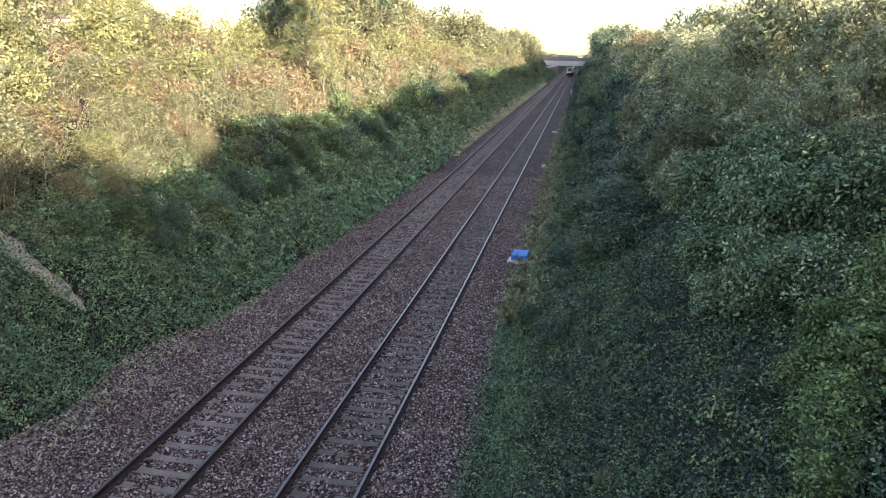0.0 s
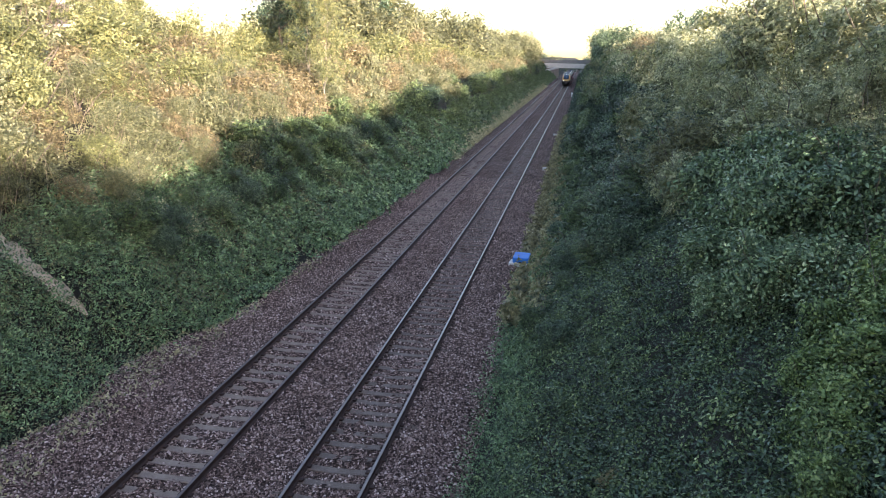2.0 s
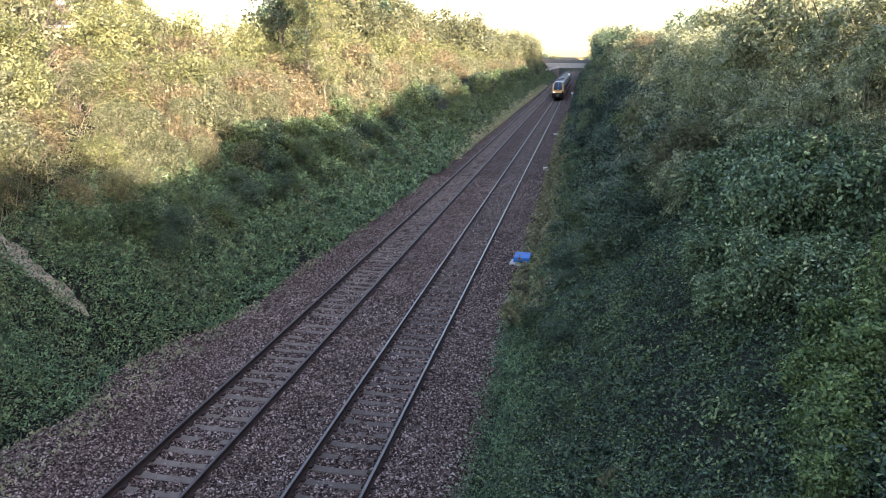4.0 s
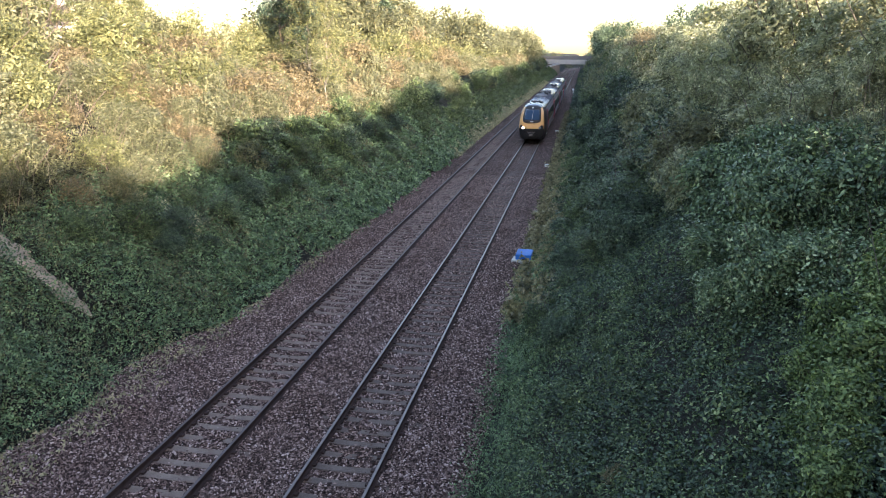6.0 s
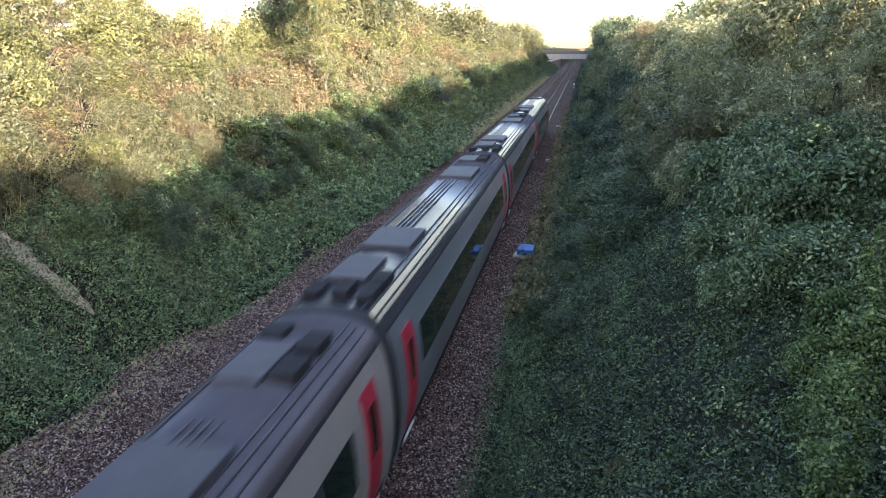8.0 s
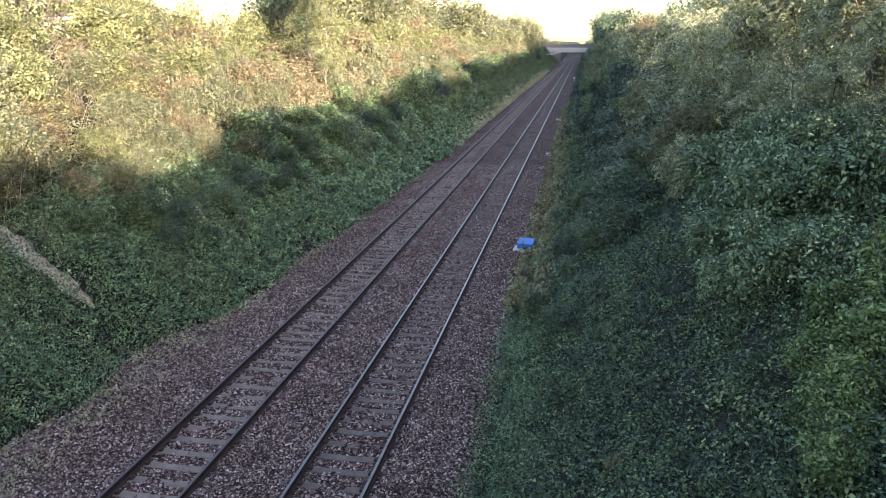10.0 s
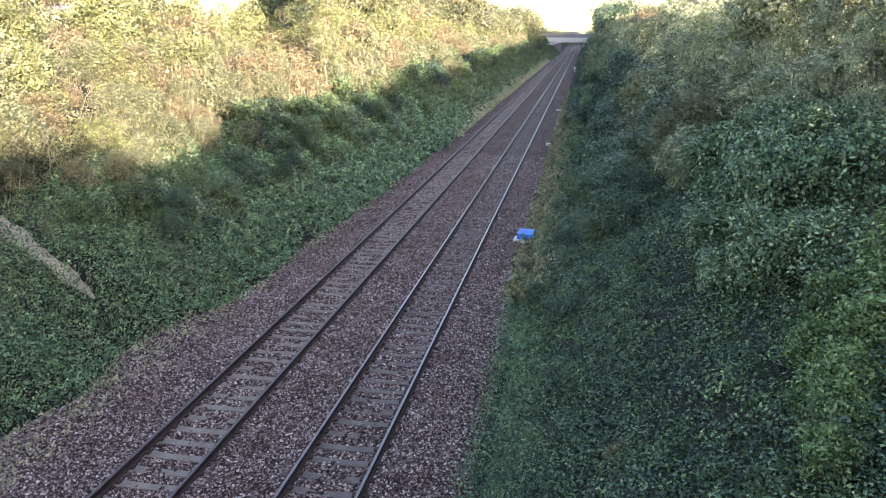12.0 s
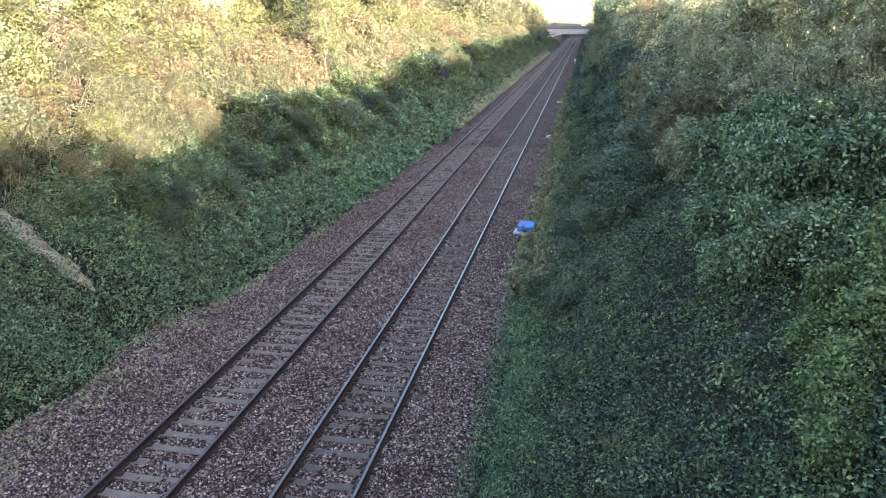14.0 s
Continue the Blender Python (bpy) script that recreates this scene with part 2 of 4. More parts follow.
def bed_height(x, y):
    x, y = np.asarray(x, float), np.asarray(y, float)
    z = np.full(x.shape, -0.186)
    for c in TRACKS:
        d = np.abs(x - c)
        z = np.where((d > 0.80) & (d < 1.9), -0.155, z)
    edge = np.minimum(x + foot(y) + 0.75 + 0.5 * wave(0 * x, y, 3.1, 5.0), -1.35 - x + 0.2 * wave(0 * x, y, 2.7, 4.0))
    z = z - 0.38 * smoothstep(0.9, 0.0, edge) + 0.022 * wave(x, y, 0.5, 7.0) + 0.015 * wave(x, y, 0.21, 9.0)
    return z


def make_ballast():
    xs = np.arange(-13.8, -0.6, 0.13)
    ys = np.concatenate([[-120, -60, -20], np.arange(0, 60, 0.25), np.arange(60, 160, 1.0), np.arange(160, 500, 6.0), [600, 900, 1500]])
    gx, gy = np.meshgrid(xs, ys)
    v = np.stack([gx, gy, bed_height(gx, gy)], -1).reshape(-1, 3)
    nx, ny = len(xs), len(ys)
    i = (np.arange(ny - 1)[:, None] * nx + np.arange(nx - 1)[None]).ravel()
    f = np.stack([i, i + 1, i + nx + 1, i + nx], -1).ravel()
    ob = new("track_bed", fast_mesh("track_bed", v, f, 4, M_BALLAST, True))
    tagged(ob, "bed of pinkish grey crushed stone under two tracks", "track bed", kind="structure")
    rng = np.random.default_rng(3)
    n = 160000
    y = 9.0 + 46 * rng.random(n) ** 1.35
    x = -12.9 + 11.6 * rng.random(n)
    keep = np.ones(n, bool)
    for c in TRACKS:
        for s in (-1, 1):
            keep &= np.abs(x - c - s * RAILS) > 0.09
        row = np.abs(((y - SLEEPER_START[c]) / SLEEPER_GAP + 0.5) % 1.0 - 0.5) * SLEEPER_GAP
        keep &= ~((np.abs(x - c) < 0.78) & (row < 0.125) & (rng.random(n) > 0.06))
    keep &= bed_height(x, y) > -0.42
    x, y = x[keep], y[keep]
    n = len(x)
    octa = np.array([(1, 0, -0.3), (0, 1, -0.3), (-1, 0, -0.3), (0, -1, -0.3), (0, 0, 0.9)], float)
    tri = np.array([(0, 1, 4), (1, 2, 4), (2, 3, 4), (3, 0, 4)])
    p = octa[None] * (0.7 + 0.6 * rng.random((n, 5, 1))) + 0.25 * rng.normal(size=(n, 5, 3))
    size = (0.015 + 0.019 * rng.random(n))[:, None, None] * np.array([1.15, 1.15, 1.0])
    a = rng.random(n) * 6.283
    rot = np.zeros((n, 3, 3))
    rot[:, 0, 0], rot[:, 0, 1], rot[:, 1, 0], rot[:, 1, 1], rot[:, 2, 2] = np.cos(a), -np.sin(a), np.sin(a), np.cos(a), 1
    p = np.einsum("nij,nkj->nki", rot, p * size)
    p += np.stack([x, y, bed_height(x, y) + 0.012], -1)[:, None]
    f = (tri[None] + 5 * np.arange(n)[:, None, None]).ravel()
    ob = new("ballast_stones", fast_mesh("ballast_stones", p.reshape(-1, 3), f, 3, M_STONE))
    tagged(ob, "loose broken stones of pink and grey ballast", "ballast", kind="stuff")


SLEEPER_GAP = 0.557
SLEEPER_START = {TRACKS[0]: 11.44, TRACKS[1]: 11.30}

RAIL_SECTION = [(-0.07, -0.159), (0.07, -0.159), (0.07, -0.148), (0.012, -0.128), (0.010, -0.045), (0.034, -0.034), (0.036, -0.010),
                (-0.036, -0.010), (-0.034, -0.034), (-0.010, -0.045), (-0.012, -0.128), (-0.07, -0.148)]


def make_track(c, label, worn):
    track = new("railway_track")
    track.location = (c, 0, 0)
    tagged(track, label, "railway track", "railway tracks")
    ys = [-150, 1400]
    for s in (-1, 1):
        n = len(RAIL_SECTION)
        v = [(x, y, z) for y in ys for x, z in RAIL_SECTION]
        f = [(i, (i + 1) % n, n + (i + 1) % n, n + i) for i in range(n)] + [tuple(range(n))[::-1], tuple(range(n, 2 * n))]
        rail = put("rail", mesh("rail", v, f, M_RAIL), track, "rust-brown steel rail with polished top", pose(s * RAILS, 0, 0))
        bm = bmesh.new()
        box(bm, -0.034, 0.034, ys[0], ys[1], -0.0099, 0.0)
        for vv in bm.verts:
            if vv.co.z > -0.005:
                vv.co.x *= 0.86
        part("rail_head", bm, worn, rail, "bright worn running surface")
    return track


def make_sleepers(track, c):
    """Sleepers: dished concrete blocks; those nearest are single pieces."""
    prof = [(-1.25, 0.20), (-0.98, 0.205), (-0.55, 0.20), (-0.25, 0.185), (0.25, 0.185), (0.55, 0.20), (0.98, 0.205), (1.25, 0.20)]
    v, f = [], []
    for x, hgt in prof:
        v += [(x, -0.14, -0.36), (x, 0.14, -0.36), (x, 0.105, -0.365 + hgt), (x, -0.105, -0.365 + hgt)]
    k = len(prof)
    for i in range(k - 1):
        for j in range(4):
            a, b = 4 * i + j, 4 * i + (j + 1) % 4
            f.append((a, b, b + 4, a + 4))
    f += [(3, 2, 1, 0), (4 * k - 4, 4 * k - 3, 4 * k - 2, 4 * k - 1)]
    wood = M_SLEEPER if c == TRACKS[0] else M_SLEEPER_DARK
    me = mesh("sleeper", v, f, wood)
    cm = boxed(-0.045, 0.045, -0.06, 0.06, -0.166, -0.118, bevel=0.008)
    clip = bpy.data.meshes.new("rail_clip")
    cm.to_mesh(clip)
    cm.free()
    clip.materials.append(M_RAIL)
    rng = np.random.default_rng(int(-c * 10))
    start = SLEEPER_START[c] - 5 * SLEEPER_GAP
    for i in range(290):
        m = pose(rng.normal() * 0.012, start + i * SLEEPER_GAP + rng.normal() * 0.012, rng.normal() * 0.004, 0, 0, rng.normal() * 0.4)
        s = put("sleeper", me, track, "", m)
        for a in (-1, 1) if i < 45 else ():
            for d in (-0.105, 0.105):
                put("rail_clip", clip, s, "", pose(a * RAILS + d, 0, 0))
    far_v, far_f = [], []
    for i in range(290, 760):
        o = len(far_v)
        far_v += [(x, y + start + i * SLEEPER_GAP, z) for x, y, z in v]
        far_f += [tuple(o + j for j in q) for q in f]
    far = put("far_sleeper", mesh("far_sleeper", far_v, far_f, wood), track, "distant row of sleepers")
    tagged(far, kind="stuff")


# ================= plants =================
def leaves(rng, centre, normal, size, aspect=0.55, fold=0.25, slim=False, narrow=0.26):
    """Pointed folded leaves: 4 corners, 2 triangles each, at the centres with normals near those given."""
    n = len(centre)
    nrm = normal / np.maximum(np.linalg.norm(normal, axis=1, keepdims=True), 1e-6)
    ref = rng.normal(size=(n, 3))
    u = np.cross(nrm, ref)
    u /= np.maximum(np.linalg.norm(u, axis=1, keepdims=True), 1e-6)
    w = np.cross(nrm, u)
    size = np.asarray(size).reshape(-1, 1)
    if slim:
        v = np.stack([centre - u * size * 0.42 + w * size * narrow, centre - u * size * 0.42 - w * size * narrow, centre + u * size * 0.75], 1).reshape(-1, 3)
        return v, np.arange(3 * n)
    a = centre - u * size * 0.5
    b = centre + u * size * 0.5
    l = centre + w * size * 0.5 * aspect + nrm * size * fold * 0.5
    r = centre - w * size * 0.5 * aspect + nrm * size * fold * 0.5
    v = np.stack([a, l, b, r], 1).reshape(-1, 3)
    o = 4 * np.arange(n)[:, None]
    f = np.concatenate([o + np.array([0, 1, 2]), o + np.array([0, 2, 3])], 1).ravel()
    return v, f


def crown(rng, lobes, count, leaf, droop=0.0, slim=True, tuft=11, flat=0.0):
    """Leaves in tufts over the outer layers of a group of lobes (x, y, z, rx, ry, rz), with dark gaps between the tufts."""
    lobes = np.array(lobes, float)
    area = lobes[:, 3] * lobes[:, 4] + lobes[:, 3] * lobes[:, 5]
    m = max(count // tuft, 8)
    pick = rng.choice(len(lobes), m, p=area / area.sum())
    d = rng.normal(size=(m, 3))
    d /= np.linalg.norm(d, axis=1, keepdims=True)
    d[:, 2] = np.where(d[:, 2] < -0.35, -d[:, 2], d[:, 2])
    lump = 1 + 0.16 * np.sin(5 * d[:, 0] + 3 * pick) * np.sin(6 * d[:, 1] + pick) + 0.13 * np.sin(9 * d[:, 2] + 7 * d[:, 0] + pick)
    rad = (1.0 - 0.45 * rng.random(m) ** 2.0) * lump + 0.05 * rng.normal(size=m)
    spray = rng.random(m) < 0.10
    rad = np.where(spray, rad + 0.30 * rng.random(m), rad)
    c = lobes[pick, :3] + d * lobes[pick, 3:] * rad[:, None]
    axis = d * 0.8 + np.array([0, 0, 0.45 - droop + flat]) + 0.55 * rng.normal(size=(m, 3)) * (1 - 0.6 * min(flat, 1))
    reach = leaf * (0.75 + 0.6 * rng.random(m))
    off = rng.normal(size=(m, tuft, 3)) * reach[:, None, None]
    if flat:
        off[..., :2] *= 1.5
        off[..., 2] *= 0.3
    p = (c[:, None] + off).reshape(-1, 3)
    nrm = (axis[:, None] + (0.28 if flat else 0.5) * rng.normal(size=(m, tuft, 3))).reshape(-1, 3)
    return leaves(rng, p, nrm, leaf * (0.6 + 0.8 * rng.random(m * tuft)), slim=slim)


def random_lobes(rng, w, h, n, base=0.12):
    out = [(0, 0, h * 0.40, w * 0.38, w * 0.38, h * 0.46)]
    for _ in range(n):
        a, r = rng.random() * 6.283, w * 0.34 * math.sqrt(rng.random())
        z = h * (base + (0.90 - base) * rng.random() * (1 - 0.5 * r / w))
        s = w * (0.11 + 0.13 * rng.random())
        out.append((r * math.cos(a), r * math.sin(a), z, s, s, s * (0.8 + 0.5 * rng.random())))
    return out


def stems(rng, w, h, n, thick):
    bm = bmesh.new()
    for _ in range(n):
        a = rng.random() * 6.283
        p = Vector((0.1 * w * rng.normal() * 0.4, 0.1 * w * rng.normal() * 0.4, -0.3))
        r = thick * (0.6 + 0.6 * rng.random())
        for k in range(3):
            q = p + Vector((math.cos(a) * w * 0.10 * (k + 0.4), math.sin(a) * w * 0.10 * (k + 0.4), h * 0.30)) + Vector(rng.normal(size=3) * 0.04 * w)
            tube(bm, p, q, r, r * 0.65, 6)
            p, r = q, r * 0.65
            a += rng.normal() * 0.6
    return bm


def make_bush(seed, w, h, count, leaf, mat, label, category, group, name="bush", twig=5, lobes=9, slim=True, flat=0.0, tuft=11):
    rng = np.random.default_rng(seed)
    ob = new(name)
    tagged(ob, label, category, group)
    v, f = crown(rng, random_lobes(rng, w, h, lobes), count, leaf, slim=slim, flat=flat, tuft=tuft)
    put("crown", fast_mesh("crown", v, f, 3, mat), ob)
    part("woody_stem", stems(rng, w, h, twig, 0.012 * h + 0.01), M_BARK, ob)
    return ob


def make_tree(seed, w, h, count, leaf, mat, label, group, name="tree", bark=None, girth=0.022):
    rng = np.random.default_rng(seed)
    ob = new(name)
    tagged(ob, label, "tree", group)
    bm = bmesh.new()
    r = girth * h
    p = Vector((0, 0, -0.4))
    lobes = [(0, 0, h * 0.6, w * 0.30, w * 0.30, h * 0.32)]
    top = 6
    for k in range(top):
        q = p + Vector((rng.normal() * 0.03 * h, rng.normal() * 0.03 * h, h * 0.95 / top))
        tube(bm, p, q, r, r * 0.78, 8)
        if k >= 1:
            for _ in range(2 if k < 4 else 3):
                a = rng.random() * 6.283
                reach = w * (0.42 - 0.05 * k) * (0.7 + 0.5 * rng.random())
                e = q + Vector((math.cos(a) * reach, math.sin(a) * reach, h * (0.10 + 0.08 * rng.random())))
                mid = (q + e) / 2 + Vector((0, 0, 0.03 * h))
                tube(bm, q, mid, r * 0.5, r * 0.33, 6)
                tube(bm, mid, e, r * 0.33, r * 0.12, 6)
                s = w * (0.13 + 0.09 * rng.random())
                lobes.append((e.x, e.y, e.z, s, s, s * 1.05))
                lobes.append((mid.x, mid.y, mid.z, s * 0.8, s * 0.8, s * 0.8))
        p, r = q, r * 0.78
    lobes.append((p.x, p.y, p.z, w * 0.14, w * 0.14, h * 0.10))
    part("trunk", bm, bark or M_BARK, ob)
    v, f = crown(rng, lobes, count, leaf)
    put("crown", fast_mesh("crown", v, f, 3, mat), ob)
    return ob


def scatter_cover(name, label, x0, x1, y0, y1, count, leaf, mat, rise, seed, accept=None, power=2.0, upright=0.75, grade=28.0):
    """Low growth over the slopes: leaves in tufts."""
    rng = np.random.default_rng(seed)
    tufts = count // 9
    tx = x0 + (x1 - x0) * rng.random(tufts)
    ty = y0 + (y1 - y0) * rng.random(tufts) ** power
    if accept is not None:
        ok = accept(tx, ty, rng)
        tx, ty = tx[ok], ty[ok]
    tufts = len(tx)
    hh = rise * (0.35 + 0.9 * np.clip(0.5 + 0.6 * wave(tx, ty, 1.6, seed), 0, 1.2))
    x = np.repeat(tx, 9) + 0.17 * rng.normal(size=9 * tufts)
    y = np.repeat(ty, 9) + 0.17 * rng.normal(size=9 * tufts)
    up = np.repeat(hh, 9) * rng.random(9 * tufts) ** 0.7
    p = np.stack([x, y, np.maximum(bank(x, y), np.where((x > -13.6) & (x < -0.7), bed_height(x, y), -9.0)) + 0.03 + up], -1)
    nrm = rng.normal(size=p.shape) * 0.6 + np.array([0.12, -0.3, upright])
    v, f = leaves(rng, p, nrm, leaf * (0.6 + 0.8 * rng.random(len(p))) * (np.clip(y / grade, 0.5, 1.9) if grade else 1.0), slim=True, narrow=0.32)
    ob = new(name, fast_mesh(name, v, f, 3, mat))
    return tagged(ob, label, "plants", kind="stuff")


def mound_cover(name, label, x0, x1, y0, y1, count, per, leaf, mat, size, seed, accept=None, power=1.0):
    """Low mounds of bramble and weed: leaves over small domes, open and dark between them."""
    rng = np.random.default_rng(seed)
    cx = x0 + (x1 - x0) * rng.random(count)
    cy = y0 + (y1 - y0) * rng.random(count) ** power
    if accept is not None:
        ok = accept(cx, cy, rng)
        cx, cy = cx[ok], cy[ok]
    n = len(cx)
    r = size * (0.55 + 0.9 * rng.random(n))
    h = r * (0.7 + 0.7 * rng.random(n))
    d = rng.normal(size=(n, per, 3))
    d /= np.linalg.norm(d, axis=2, keepdims=True)
    d[..., 2] = np.abs(d[..., 2])
    k = (1 - 0.3 * rng.random((n, per, 1)) ** 2) * (1 + 0.22 * np.sin(4 * d[..., :1] + 3 * d[..., 1:2] + rng.random((n, 1, 1)) * 6))
    p = d * k * np.stack([r, r, h], -1)[:, None]
    p[..., 0] += cx[:, None]
    p[..., 1] += cy[:, None]
    p[..., 2] += bank(cx, cy)[:, None] - 0.05
    p[..., 2] = np.maximum(p[..., 2], bank(p[..., 0], p[..., 1]) + 0.03)
    nrm = d * 0.8 + np.array([0, 0, 0.45]) + 0.5 * rng.normal(size=d.shape)
    big = np.clip(cy / 24.0, 0.85, 2.2)[:, None] * leaf * (0.55 + 0.9 * rng.random((n, per)))
    v, f = leaves(rng, p.reshape(-1, 3), nrm.reshape(-1, 3), big.ravel(), aspect=0.62)
    return tagged(new(name, fast_mesh(name, v, f, 3, mat)), label, "plants", kind="stuff")


def far_growth(name, label, protos, spots, mat, seed):
    """One joined mass of distant thicket or trees: shapes turned and scaled at each spot (x, y, scale)."""
    rng = np.random.default_rng(seed)
    vs, fs, o = [], [], 0
    for x, y, s in spots:
        near, distant = protos
        v, f = (near if y < 130 else distant)[int(rng.random() * len(near))]
        a = rng.random() * 6.283
        k = s * (0.85 + 0.3 * rng.random(3))
        w = v * k
        w = np.stack([w[:, 0] * math.cos(a) - w[:, 1] * math.sin(a) + x, w[:, 0] * math.sin(a) + w[:, 1] * math.cos(a) + y, w[:, 2] + float(bank(x, y)) - 0.15], -1)
        vs.append(w)
        fs.append(f + o)
        o += len(w)
    ob = new(name, fast_mesh(name, np.concatenate(vs), np.concatenate(fs), 3, mat))
    return tagged(ob, label, "plants", kind="stuff")


def dead_stalks(name, label, x0, x1, y0, y1, count, mat, seed):
    """Thin dry stems standing among the bushes."""
    rng = np.random.default_rng(seed)
    x, y = x0 + (x1 - x0) * rng.random(count), y0 + (y1 - y0) * rng.random(count) ** 1.3
    z = bank(x, y)
    h = 0.9 + 1.6 * rng.random(count)
    lean = 0.22 * rng.normal(size=(count, 2)) * h[:, None]
    r = 0.006 + 0.008 * rng.random(count)
    a = rng.random(count) * 6.283
    foot = np.stack([x, y, z], -1)
    top = np.stack([x + lean[:, 0], y + lean[:, 1], z + h], -1)
    ring = [np.stack([r * np.cos(a + k), r * np.sin(a + k), 0 * r], -1) for k in (0, 2.09, 4.19)]
    v = np.stack([foot + ring[0], foot + ring[1], foot + ring[2], top], 1).reshape(-1, 3)
    o = 4 * np.arange(count)[:, None]
    f = np.concatenate([o + np.array(t) for t in ((0, 1, 3), (1, 2, 3), (2, 0, 3))], 1).ravel()
    return tagged(new(name, fast_mesh(name, v, f, 3, mat)), label, "plants", kind="stuff")

make_ground()
make_ballast()
track_objects = [make_track(TRACKS[0], "rusty rails on weathered sleepers beside the grassy bank", M_DULL),
                 make_track(TRACKS[1], "polished rails on weathered sleepers where the train runs", M_HEAD)]

# ---- bare sandy strip on the left bank ----
SAND_A, SAND_B = np.array([-16.9, 19.15]), np.array([-13.9, 19.05])


def off_sand(x, y):
    """Distance from the line of the bare strip."""
    d = SAND_B - SAND_A
    k = np.clip(((x - SAND_A[0]) * d[0] + (y - SAND_A[1]) * d[1]) / (d @ d), 0, 1)
    return np.hypot(x - SAND_A[0] - k * d[0], y - SAND_A[1] - k * d[1])


def make_sand():
    u = np.linspace(-0.05, 1.05, 60)
    w = np.linspace(-1, 1, 15)
    d = SAND_B - SAND_A
    n = np.array([-d[1], d[0]]) / np.linalg.norm(d)
    gu, gw = np.meshgrid(u, w)
    half = (0.62 - 0.38 * gu + 0.10 * np.sin(9 * gu) + 0.07 * np.sin(23 * gu + 2) + 0.05 * np.sin(57 * gu + 3 * np.sign(gw))) * np.sin(np.clip(gu + 0.05, 0, 1.1) / 1.1 * math.pi) ** 0.4
    x = SAND_A[0] + gu * d[0] + n[0] * gw * half + 0.06 * np.sin(7 * gu)
    y = SAND_A[1] + gu * d[1] + n[1] * gw * half
    z = bank(x, y) + 0.10 * (1 - gw ** 2) + 0.03 * wave(x, y, 0.25, 4.0) - 0.03
    v = np.stack([x, y, z], -1).reshape(-1, 3)
    nx, ny = len(u), len(w)
    i = (np.arange(ny - 1)[:, None] * nx + np.arange(nx - 1)[None]).ravel()
    f = np.stack([i, i + 1, i + nx + 1, i + nx], -1).ravel()
    tagged(new("ground_sand", fast_mesh("ground_sand", v, f, 4, M_SAND, True)), "bare strip of pale sandy soil worn down the bank", "bare soil", kind="structure")


make_sand()


# ---- planting on both banks ----
def plant(kinds, spots, seed):
    """Sets copies of the given plants on the ground at spots (x, y, scale, which)."""
    rng = np.random.default_rng(seed)
    for x, y, s, k in spots:
        z = float(bank(x, y)) - (0.15 if "tree" in k or k == "birch" else 0.12 + 0.22 * s)
        m = pose(x, y, z, rng.normal() * 5, rng.normal() * 5, rng.random() * 360)
        ob = copy_thing(kinds[k], m)
        ob.scale = (s * (0.9 + 0.2 * rng.random()), s * (0.9 + 0.2 * rng.random()), s * (0.88 + 0.25 * rng.random()))


def remove(things):
    for t in things:
        for o in (*t.children_recursive, t):
            bpy.data.objects.remove(o)


